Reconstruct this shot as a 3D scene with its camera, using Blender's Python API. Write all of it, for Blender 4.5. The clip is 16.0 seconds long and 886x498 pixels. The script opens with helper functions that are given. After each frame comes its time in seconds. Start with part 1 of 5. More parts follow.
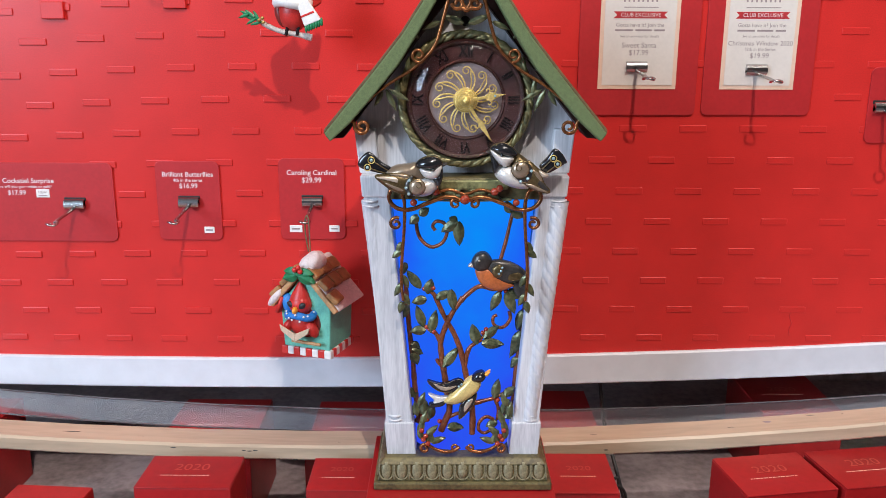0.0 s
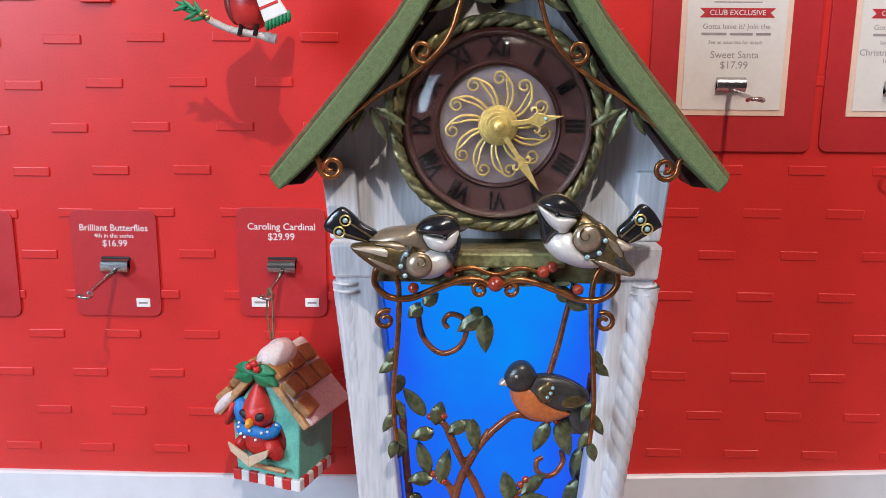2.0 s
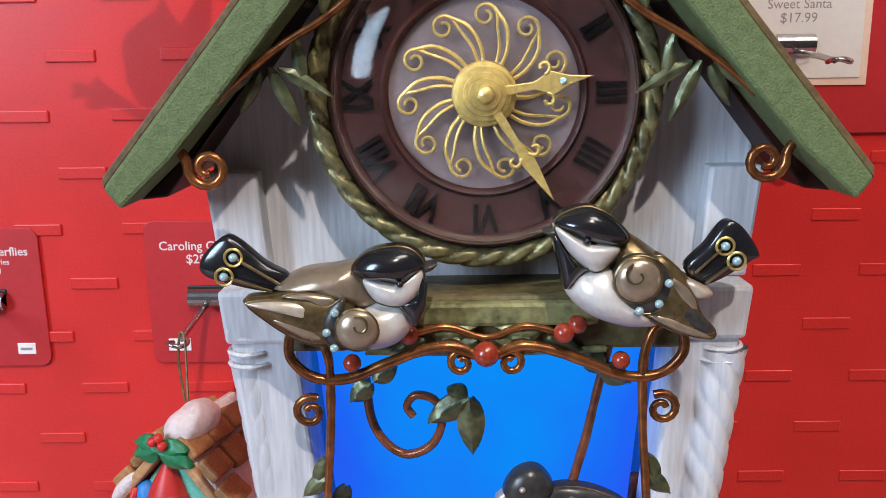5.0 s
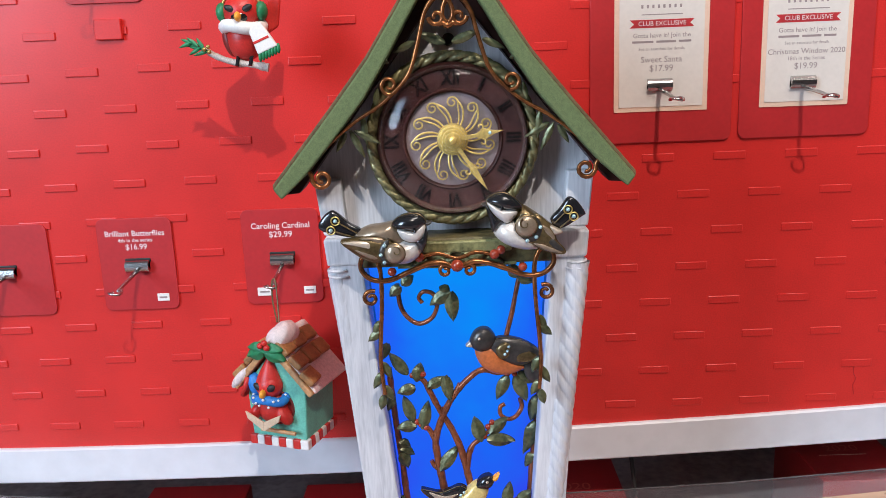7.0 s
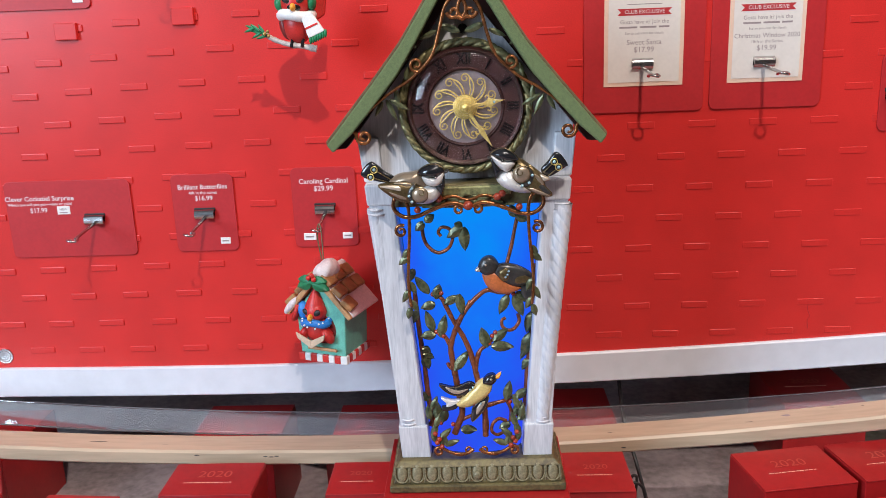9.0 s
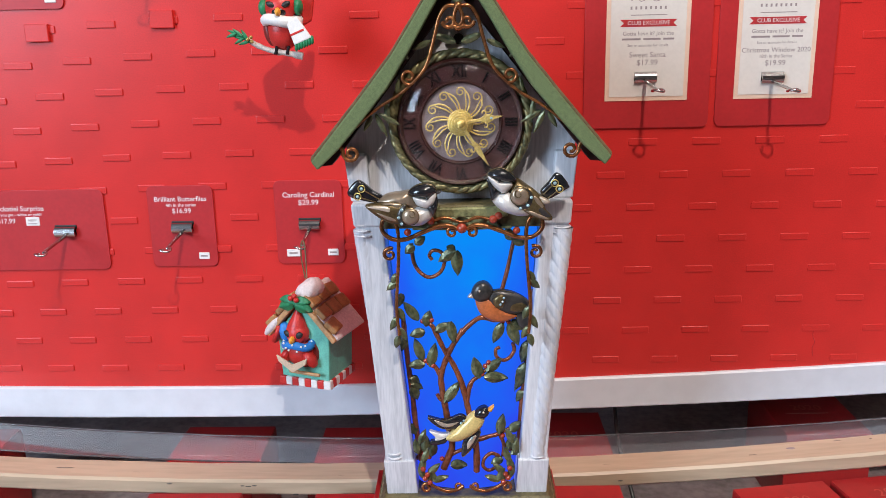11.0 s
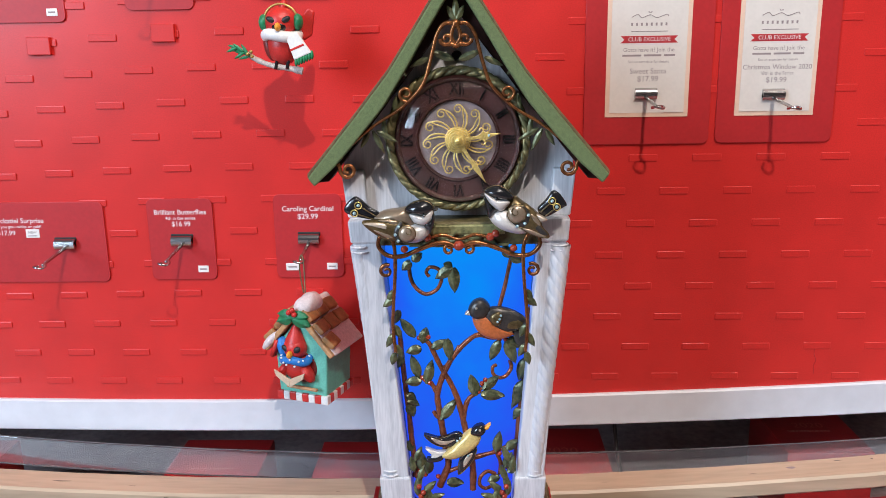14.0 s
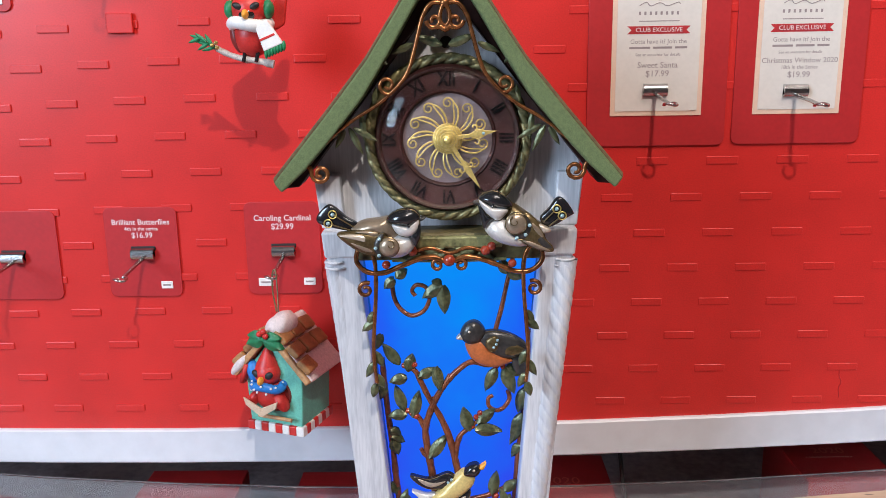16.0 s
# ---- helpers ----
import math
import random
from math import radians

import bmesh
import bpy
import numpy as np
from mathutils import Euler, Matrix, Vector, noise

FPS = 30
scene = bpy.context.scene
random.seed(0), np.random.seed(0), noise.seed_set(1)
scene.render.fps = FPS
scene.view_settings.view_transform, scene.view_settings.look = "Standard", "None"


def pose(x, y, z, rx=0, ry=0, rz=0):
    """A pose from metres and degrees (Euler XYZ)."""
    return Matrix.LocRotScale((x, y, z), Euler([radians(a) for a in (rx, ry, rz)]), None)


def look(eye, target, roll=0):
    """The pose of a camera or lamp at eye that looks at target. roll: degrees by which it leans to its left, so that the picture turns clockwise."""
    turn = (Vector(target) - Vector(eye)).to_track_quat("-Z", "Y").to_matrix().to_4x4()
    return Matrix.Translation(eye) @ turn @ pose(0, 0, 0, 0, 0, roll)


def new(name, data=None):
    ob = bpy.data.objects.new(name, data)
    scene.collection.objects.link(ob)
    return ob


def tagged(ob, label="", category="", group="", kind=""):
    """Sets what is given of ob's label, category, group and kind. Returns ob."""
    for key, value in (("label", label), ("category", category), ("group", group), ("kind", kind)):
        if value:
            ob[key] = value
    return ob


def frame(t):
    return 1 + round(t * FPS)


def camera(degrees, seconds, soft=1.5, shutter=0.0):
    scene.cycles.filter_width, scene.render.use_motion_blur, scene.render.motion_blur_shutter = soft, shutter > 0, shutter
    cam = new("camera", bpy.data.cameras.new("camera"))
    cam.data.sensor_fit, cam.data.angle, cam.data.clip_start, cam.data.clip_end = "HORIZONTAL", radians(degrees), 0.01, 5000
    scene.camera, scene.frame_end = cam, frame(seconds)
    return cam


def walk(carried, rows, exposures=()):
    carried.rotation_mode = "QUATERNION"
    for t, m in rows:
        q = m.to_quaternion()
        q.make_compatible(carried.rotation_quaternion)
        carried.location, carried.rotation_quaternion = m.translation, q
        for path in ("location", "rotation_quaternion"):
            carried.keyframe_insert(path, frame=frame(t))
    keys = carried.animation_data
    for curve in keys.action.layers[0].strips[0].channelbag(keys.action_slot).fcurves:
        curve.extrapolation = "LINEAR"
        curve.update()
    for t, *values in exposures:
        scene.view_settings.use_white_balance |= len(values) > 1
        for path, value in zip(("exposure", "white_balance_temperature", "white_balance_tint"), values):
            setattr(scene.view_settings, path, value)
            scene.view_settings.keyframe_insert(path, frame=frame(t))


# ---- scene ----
cam = camera(55.51, 16.0, soft=0.5)
PATH = [
    (0, (-0.0039, -0.6858, 0.2959), (-0.0055, 0.2817, 0.0430), 0.23),
    (0.5, (-0.0194, -0.6725, 0.2875), (-0.0204, 0.2973, 0.0436), 0.59),
    (1, (-0.0097, -0.6166, 0.2871), (-0.0211, 0.3559, 0.0547), 0.57),
    (1.5, (-0.0092, -0.5579, 0.2894), (-0.0286, 0.4169, 0.0672), 0.53),
    (2, (-0.0045, -0.4969, 0.2766), (-0.0268, 0.4800, 0.0642), 0.45),
    (2.5, (-0.0105, -0.4540, 0.2737), (-0.0361, 0.5241, 0.0673), 0.45),
    (3, (-0.0052, -0.4083, 0.2690), (-0.0299, 0.5698, 0.0625), 0.28),
    (3.2, (-0.0055, -0.3945, 0.2673), (-0.0292, 0.5839, 0.0620), 0.05),
    (3.7, (-0.0022, -0.3682, 0.2641), (-0.0231, 0.6099, 0.0568), -0.20),
    (4.25, (-0.0001, -0.3566, 0.2618), (-0.0179, 0.6204, 0.0491), -0.41),
    (4.8, (0.0009, -0.3659, 0.2621), (-0.0136, 0.6097, 0.0429), -0.63),
    (5.3, (0.0015, -0.3952, 0.2654), (-0.0098, 0.5794, 0.0416), -0.93),
    (5.5, (0.0017, -0.4116, 0.2659), (-0.0067, 0.5622, 0.0387), -1.03),
    (6, (0.0053, -0.4674, 0.2728), (0.0016, 0.5062, 0.0446), -1.43),
    (6.5, (0.0091, -0.5182, 0.2771), (0.0047, 0.4543, 0.0441), -1.91),
    (7, (0.0069, -0.5745, 0.2961), (-0.0059, 0.3984, 0.0654), -2.27),
    (7.5, (0.0038, -0.6230, 0.2980), (-0.0183, 0.3488, 0.0633), -2.56),
    (8, (0.0010, -0.6600, 0.2988), (-0.0290, 0.3094, 0.0549), -2.63),
    (8.5, (0.0005, -0.6887, 0.2974), (-0.0316, 0.2790, 0.0472), -2.49),
    (9, (0.0122, -0.6894, 0.3030), (-0.0270, 0.2762, 0.0459), -2.21),
    (9.2, (0.0150, -0.6917, 0.3050), (-0.0198, 0.2743, 0.0488), -2.11),
    (11.5, (0.0079, -0.6481, 0.3069), (-0.0180, 0.3189, 0.0537), -1.11),
    (12, (0.0069, -0.6545, 0.3099), (-0.0203, 0.3127, 0.0575), -1.04),
    (12.5, (0.0043, -0.6619, 0.3141), (-0.0241, 0.3066, 0.0666), -0.94),
    (13, (0.0060, -0.6624, 0.3149), (-0.0249, 0.3069, 0.0710), -0.89),
    (13.5, (0.0106, -0.6571, 0.3132), (-0.0200, 0.3127, 0.0712), -0.90),
    (14, (0.0140, -0.6506, 0.3098), (-0.0171, 0.3191, 0.0676), -0.89),
    (14.5, (0.0135, -0.6473, 0.3072), (-0.0151, 0.3224, 0.0647), -0.94),
    (15, (0.0115, -0.6448, 0.3047), (-0.0156, 0.3258, 0.0653), -0.95),
    (15.5, (0.0101, -0.6365, 0.3024), (-0.0130, 0.3340, 0.0625), -0.97),
    (16, (0.0135, -0.5892, 0.2982), (-0.0066, 0.3830, 0.0649), -0.92),
]
walk(cam, [(t, look(eye, target, roll)) for t, eye, target, roll in PATH], [(0, 0.0), (1.5, 0.0), (3.0, -0.10), (4.2, -0.06), (5.5, 0.0), (16, 0.0)])

# ---- light ----
scene.view_settings.exposure = 0.0
world = bpy.data.worlds.new("world")
scene.world = world
world.use_nodes = True
world.node_tree.nodes["Background"].inputs[0].default_value = (1.0, 0.96, 0.93, 1)
world.node_tree.nodes["Background"].inputs[1].default_value = 0.13


def lamp(name, kind, m, energy, colour, size, label, size_y=None):
    d = bpy.data.lights.new(name, kind)
    d.energy, d.color = energy, colour
    if kind == "AREA":
        d.size = size
        if size_y:
            d.shape, d.size_y = "RECTANGLE", size_y
    else:
        d.shadow_soft_size = size
    if kind == "SPOT":
        d.spot_size, d.spot_blend = radians(60), 0.6
    ob = new(name, d)
    ob.matrix_world = m
    return ob


lamp("ceiling_spotlight", "SPOT", look((0.205, -1.43, 1.71), (0.08, 0, 0.15)), 96, (1.0, 0.90, 0.82), 0.019, "")
# soft fill from above, added to brighten the right of the board
lamp("right_fill_light", "AREA", look((0.75, -0.80, 2.1), (0.35, -0.10, 0.0)), 25, (1.0, 0.92, 0.86), 1.2, "", 0.6)
lamp("window_light", "AREA", look((-1.6, -1.7, 0.9), (-0.1, 0, 0.2)), 55, (0.60, 0.78, 1.0), 0.7, "", 1.0)

# ---- materials ----


def mat(name, colour, rough=0.5, metal=0.0, vary=0.12, scale=120.0, bump=0.1, stretch=(1, 1, 1), second=None, coat=0.0, fine=6.0, random_tint=0.0, spec=0.5):
    m = bpy.data.materials.new(name)
    m.use_nodes = True
    nt = m.node_tree
    b = nt.nodes["Principled BSDF"]
    b.inputs["Roughness"].default_value, b.inputs["Metallic"].default_value = rough, metal
    b.inputs["Coat Weight"].default_value = coat
    b.inputs["Coat Roughness"].default_value = 0.12
    b.inputs["Specular IOR Level"].default_value = spec
    tc, mp = nt.nodes.new("ShaderNodeTexCoord"), nt.nodes.new("ShaderNodeMapping")
    mp.inputs["Scale"].default_value = stretch
    nt.links.new(tc.outputs["Object"], mp.inputs[0])
    n1, n2 = nt.nodes.new("ShaderNodeTexNoise"), nt.nodes.new("ShaderNodeTexNoise")
    n1.inputs["Scale"].default_value, n2.inputs["Scale"].default_value = scale, scale * fine
    n1.inputs["Detail"].default_value, n2.inputs["Detail"].default_value = 4, 3
    for n in (n1, n2):
        nt.links.new(mp.outputs[0], n.inputs["Vector"])
    add = nt.nodes.new("ShaderNodeMath")
    add.operation = "MULTIPLY_ADD"
    add.inputs[1].default_value = 0.5
    nt.links.new(n2.outputs[0], add.inputs[0])
    half = nt.nodes.new("ShaderNodeMath")
    half.operation = "MULTIPLY"
    half.inputs[1].default_value = 0.5
    nt.links.new(n1.outputs[0], half.inputs[0])
    nt.links.new(half.outputs[0], add.inputs[2])
    ramp = nt.nodes.new("ShaderNodeValToRGB")
    lo = second or [c * (1 - vary) for c in colour]
    hi = [min(1, c * (1 + vary)) for c in colour]
    ramp.color_ramp.elements[0].position, ramp.color_ramp.elements[1].position = 0.36, 0.60
    ramp.color_ramp.elements[0].color, ramp.color_ramp.elements[1].color = (*lo, 1), (*hi, 1)
    nt.links.new(add.outputs[0], ramp.inputs[0])
    out = ramp.outputs[0]
    if random_tint:
        info, hsv, mr = nt.nodes.new("ShaderNodeObjectInfo"), nt.nodes.new("ShaderNodeHueSaturation"), nt.nodes.new("ShaderNodeMapRange")
        mr.inputs[3].default_value, mr.inputs[4].default_value = 1 - random_tint, 1 + random_tint
        nt.links.new(info.outputs["Random"], mr.inputs[0])
        nt.links.new(mr.outputs[0], hsv.inputs["Value"])
        nt.links.new(out, hsv.inputs["Color"])
        out = hsv.outputs[0]
    nt.links.new(out, b.inputs["Base Color"])
    if bump:
        bp = nt.nodes.new("ShaderNodeBump")
        bp.inputs["Strength"].default_value, bp.inputs["Distance"].default_value = bump, 0.0006
        nt.links.new(add.outputs[0], bp.inputs["Height"])
        nt.links.new(bp.outputs[0], b.inputs["Normal"])
    return m


RED_WALL = mat("red_coated_board", (0.60, 0.026, 0.022), 0.36, vary=0.10, scale=24, bump=0.14, fine=40)
RED_TAG = mat("red_printed_card", (0.45, 0.018, 0.021), 0.48, vary=0.06, scale=60, bump=0.04)
WHITE_INK = mat("white_ink", (0.72, 0.62, 0.61), 0.6, vary=0.04, bump=0)
CREAM = mat("cream_paper", (0.70, 0.645, 0.59), 0.6, vary=0.03, scale=60, bump=0.03)
PEACH = mat("peach_paper_border", (0.76, 0.53, 0.40), 0.6, vary=0.04, bump=0.02)
GREY_INK = mat("grey_ink", (0.30, 0.24, 0.235), 0.7, vary=0.1, bump=0)
RED_INK = mat("red_ink", (0.45, 0.02, 0.025), 0.6, vary=0.1, bump=0)
WHITE_PAINT = mat("white_painted_board", (0.64, 0.64, 0.69), 0.38, vary=0.05, scale=12, bump=0.06)
RAIL = mat("cream_painted_wood", (0.47, 0.365, 0.255), 0.42, vary=0.12, scale=14, bump=0.25, stretch=(0.35, 3, 3))
SCUFF = mat("dark_scuff", (0.07, 0.06, 0.055), 0.8, vary=0.3, bump=0.2)
SHELF_GREY = mat("grey_worn_shelf_paint", (0.27, 0.215, 0.22), 0.4, vary=0.35, scale=22, bump=0.2)
SEAM = mat("grey_dust", (0.085, 0.08, 0.088), 0.9, vary=0.5, scale=160, bump=0.3)
CHROME = mat("brushed_steel", (0.46, 0.45, 0.44), 0.22, 1.0, vary=0.1, scale=200, bump=0.05)
BOX_RED = mat("red_card_box", (0.34, 0.012, 0.013), 0.38, vary=0.08, scale=40, bump=0.05, random_tint=0.10)
FOIL = mat("red_gold_foil", (0.50, 0.10, 0.075), 0.36, 0.35, vary=0.1, bump=0)
CABLE = mat("black_rubber", (0.012, 0.012, 0.012), 0.5, bump=0.05)
WASH = mat("whitewashed_wood", (0.64, 0.635, 0.66), 0.5, vary=0.08, scale=45, bump=0.3, stretch=(4, 4, 0.3), second=(0.50, 0.50, 0.53), fine=5)
ROOF = mat("green_gritty_paint", (0.115, 0.155, 0.060), 0.75, vary=0.2, scale=520, bump=0.75, fine=4)
ROOF_EDGE = mat("bronze_worn_edge", (0.12, 0.075, 0.03), 0.6, vary=0.35, scale=150, bump=0.6)
COPPER = mat("antique_copper", (0.36, 0.135, 0.045), 0.27, 0.75, vary=0.2, scale=60, bump=0.06, second=(0.15, 0.055, 0.02))
VINE = mat("brown_vine_enamel", (0.26, 0.08, 0.033), 0.30, 0.35, vary=0.2, scale=60, bump=0.1, second=(0.13, 0.040, 0.02))
LEAF = mat("antique_green_leaf", (0.120, 0.125, 0.060), 0.33, 0.4, vary=0.35, scale=70, bump=0.35, second=(0.045, 0.055, 0.028))
BRONZE = mat("olive_bronze", (0.125, 0.102, 0.042), 0.5, 0.2, vary=0.25, scale=70, bump=0.3, second=(0.055, 0.043, 0.022))
PATINA = mat("pale_olive_patina", (0.215, 0.19, 0.11), 0.5, 0.15, vary=0.25, scale=150, bump=0.3, second=(0.12, 0.105, 0.06))
OLIVE = mat("olive_green_enamel", (0.27, 0.26, 0.115), 0.4, 0.3, vary=0.25, scale=80, bump=0.15, second=(0.09, 0.09, 0.04))
ROPE = mat("olive_gold_rope", (0.22, 0.19, 0.085), 0.36, 0.45, vary=0.3, scale=80, bump=0.15, second=(0.06, 0.058, 0.03))
BERRY = mat("red_berry_enamel", (0.30, 0.035, 0.014), 0.25, vary=0.25, scale=90, bump=0.05, coat=0.4)
BROWN = mat("dark_brown_dial", (0.024, 0.0055, 0.0042), 0.5, vary=0.25, scale=120, bump=0.25, spec=0.25)
NUMERAL = mat("black_numeral", (0.003, 0.002, 0.002), 0.9, bump=0, spec=0.1)
DISC = mat("rose_silver_disc", (0.205, 0.16, 0.165), 0.40, 0.5, vary=0.10, scale=60, bump=0.1)
GOLD = mat("soft_gold", (0.50, 0.36, 0.115), 0.38, 0.7, vary=0.2, scale=120, bump=0.08)
BLACK = mat("black_enamel", (0.012, 0.012, 0.014), 0.2, vary=0.2, bump=0.02, coat=0.5)
PEARL = mat("pearl_white_enamel", (0.66, 0.62, 0.58), 0.28, 0.15, vary=0.1, scale=120, bump=0.03, coat=0.3)
CHAMPAGNE = mat("champagne_enamel", (0.36, 0.275, 0.195), 0.28, 0.6, vary=0.15, scale=100, bump=0.05)
FEATHER = mat("cream_feather_enamel", (0.52, 0.43, 0.34), 0.3, 0.4, vary=0.15, scale=100, bump=0.05)
DARKGOLD = mat("antique_wing_gold", (0.17, 0.12, 0.055), 0.32, 0.7, vary=0.3, scale=120, bump=0.15)
GEM = mat("opal_rhinestone", (0.40, 0.58, 0.62), 0.08, 0.4, bump=0)
RUST = mat("rust_breast_enamel", (0.46, 0.12, 0.035), 0.35, vary=0.2, bump=0.08)
SLATE = mat("slate_feather_enamel", (0.05, 0.045, 0.042), 0.3, 0.3, vary=0.3, bump=0.1)
YELLOW = mat("pale_yellow_enamel", (0.68, 0.52, 0.20), 0.3, 0.1, vary=0.15, bump=0.05)
TEAL = mat("teal_resin_paint", (0.14, 0.47, 0.36), 0.5, vary=0.15, scale=150, bump=0.25)
TANWOOD = mat("tan_painted_wood", (0.50, 0.27, 0.12), 0.5, vary=0.2, scale=90, bump=0.3)
SHINGLE = mat("brown_roof_shingle", (0.33, 0.155, 0.055), 0.5, vary=0.25, scale=120, bump=0.4, random_tint=0.12)
SNOW = mat("glitter_snow", (0.72, 0.62, 0.60), 0.4, vary=0.15, scale=500, bump=0.8)
RESIN_RED = mat("red_resin_paint", (0.56, 0.028, 0.022), 0.42, vary=0.12, scale=150, bump=0.15)
RESIN_DARK = mat("dark_red_resin_paint", (0.20, 0.02, 0.016), 0.45, vary=0.2, scale=120, bump=0.2)
SCARF_BLUE = mat("blue_scarf_paint", (0.02, 0.20, 0.58), 0.45, vary=0.12, bump=0.1)
GREEN = mat("holly_green_paint", (0.012, 0.19, 0.075), 0.45, vary=0.2, bump=0.15)
WHITE = mat("white_resin_paint", (0.80, 0.78, 0.75), 0.45, vary=0.06, bump=0.1)
PAGE = mat("tan_book_page", (0.62, 0.46, 0.32), 0.6, vary=0.12, scale=200, bump=0.1)
ORANGE = mat("orange_beak_paint", (0.85, 0.36, 0.04), 0.4, bump=0.05)
ROOM = mat("shop_wall_paint", (0.22, 0.20, 0.195), 0.8, vary=0.05, scale=3, bump=0.05)
CARPET = mat("grey_shop_carpet", (0.16, 0.15, 0.15), 0.9, vary=0.2, scale=60, bump=0.4)
BARK = mat("snowy_branch_bark", (0.50, 0.43, 0.38), 0.6, vary=0.3, scale=200, bump=0.5)


def glow(name, strength):
    """A lamp-lit blue screen: sky blue above, violet blue below, paler clouds; the lamp's fall-off towards its sides is
    put into the colour.
    """
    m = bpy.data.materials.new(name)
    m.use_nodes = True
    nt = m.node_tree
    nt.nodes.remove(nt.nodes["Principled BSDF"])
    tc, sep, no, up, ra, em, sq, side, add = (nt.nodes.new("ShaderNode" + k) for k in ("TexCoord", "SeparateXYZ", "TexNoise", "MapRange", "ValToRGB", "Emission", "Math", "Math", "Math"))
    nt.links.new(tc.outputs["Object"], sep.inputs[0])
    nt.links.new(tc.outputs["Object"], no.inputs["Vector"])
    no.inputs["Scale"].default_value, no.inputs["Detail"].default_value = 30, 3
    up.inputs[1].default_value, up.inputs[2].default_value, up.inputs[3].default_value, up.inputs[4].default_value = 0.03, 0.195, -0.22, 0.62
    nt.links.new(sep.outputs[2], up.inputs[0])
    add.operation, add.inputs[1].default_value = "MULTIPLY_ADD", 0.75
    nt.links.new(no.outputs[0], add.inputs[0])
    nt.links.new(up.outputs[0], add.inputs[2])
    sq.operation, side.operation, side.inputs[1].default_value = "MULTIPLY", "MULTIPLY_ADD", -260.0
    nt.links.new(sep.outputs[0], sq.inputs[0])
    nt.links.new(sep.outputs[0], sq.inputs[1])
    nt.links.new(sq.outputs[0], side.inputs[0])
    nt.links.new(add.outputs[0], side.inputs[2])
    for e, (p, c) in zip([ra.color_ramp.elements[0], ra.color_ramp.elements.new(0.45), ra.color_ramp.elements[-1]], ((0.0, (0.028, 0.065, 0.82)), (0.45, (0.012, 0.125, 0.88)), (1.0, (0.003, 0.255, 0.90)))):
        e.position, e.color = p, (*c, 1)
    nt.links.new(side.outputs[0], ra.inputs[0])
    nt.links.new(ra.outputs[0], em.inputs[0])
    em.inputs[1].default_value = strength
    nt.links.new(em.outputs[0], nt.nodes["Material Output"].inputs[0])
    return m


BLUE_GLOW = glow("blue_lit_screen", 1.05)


def clear(name, colour=(1, 1, 1), rough=0.02):
    m = bpy.data.materials.new(name)
    m.use_nodes = True
    b = m.node_tree.nodes["Principled BSDF"]
    b.inputs["Base Color"].default_value = (*colour, 1)
    b.inputs["Transmission Weight"].default_value, b.inputs["Roughness"].default_value, b.inputs["IOR"].default_value = 1.0, rough, 1.45
    return m



def hazed(name, least, most):
    """Shelf glass under a thin uneven pale film that paints in the haze of reflections."""
    m = clear(name, (0.93, 0.97, 0.95), 0.01)
    nt = m.node_tree
    nt.nodes["Principled BSDF"].inputs["IOR"].default_value = 1.5
    film, mix, cloud, amount = (nt.nodes.new("ShaderNode" + k) for k in ("BsdfDiffuse", "MixShader", "TexNoise", "MapRange"))
    film.inputs[0].default_value = (0.62, 0.60, 0.68, 1)
    cloud.inputs["Scale"].default_value, cloud.inputs["Detail"].default_value = 14, 5
    amount.inputs[3].default_value, amount.inputs[4].default_value = least, most
    nt.links.new(cloud.outputs[0], amount.inputs[0])
    nt.links.new(amount.outputs[0], mix.inputs[0])
    nt.links.new(nt.nodes["Principled BSDF"].outputs[0], mix.inputs[1])
    nt.links.new(film.outputs[0], mix.inputs[2])
    nt.links.new(mix.outputs[0], nt.nodes["Material Output"].inputs[0])
    return m


SHELF_GLASS = hazed("shelf_glass", 0.0, 0.06)
DOME = clear("dial_glass", rough=0.03)
DOME.node_tree.nodes["Principled BSDF"].inputs["IOR"].default_value = 1.28

# ---- mesh tools ----


class Geo:
    """Vertices and faces of one mesh, with a material for each face."""

    def __init__(self):
        self.v, self.f, self.k, self.s, self.mats = [], [], [], [], []

    def add(self, vf, material=None, smooth=True, m=None):
        v, f = vf[:2]
        smooth = smooth and len(vf) == 2
        n = len(self.v)
        self.v += [tuple(m @ Vector(p)) if m else tuple(p) for p in v]
        if material not in self.mats:
            self.mats.append(material)
        self.f += [tuple(i + n for i in q) for q in f]
        self.k += [self.mats.index(material)] * len(f)
        self.s += [smooth] * len(f)
        return self

    def mesh(self, name, material=None):
        me = bpy.data.meshes.new(name)
        me.from_pydata(self.v, [], self.f)
        for m in self.mats:
            me.materials.append(m or material)
        me.polygons.foreach_set("material_index", self.k)
        me.polygons.foreach_set("use_smooth", self.s)
        me.update()
        if all(self.s):
            me.set_sharp_from_angle(angle=radians(56))
        return me


def one(vf, smooth=True, m=None):
    return Geo().add(vf, None, smooth, m)


def part(name, geo, material=None, parent=None, label="", m=None):
    ob = new(name, geo.mesh(name, material) if isinstance(geo, Geo) else geo)
    if parent is not None:
        ob.parent = parent
    if m is not None:
        ob.matrix_basis = m
    return tagged(ob, label)


def thing(name, label, category, m=None, group="", kind=""):
    ob = new(name)
    ob.empty_display_size = 0.01
    if m is not None:
        ob.matrix_basis = m
    return tagged(ob, label, category, group, kind)


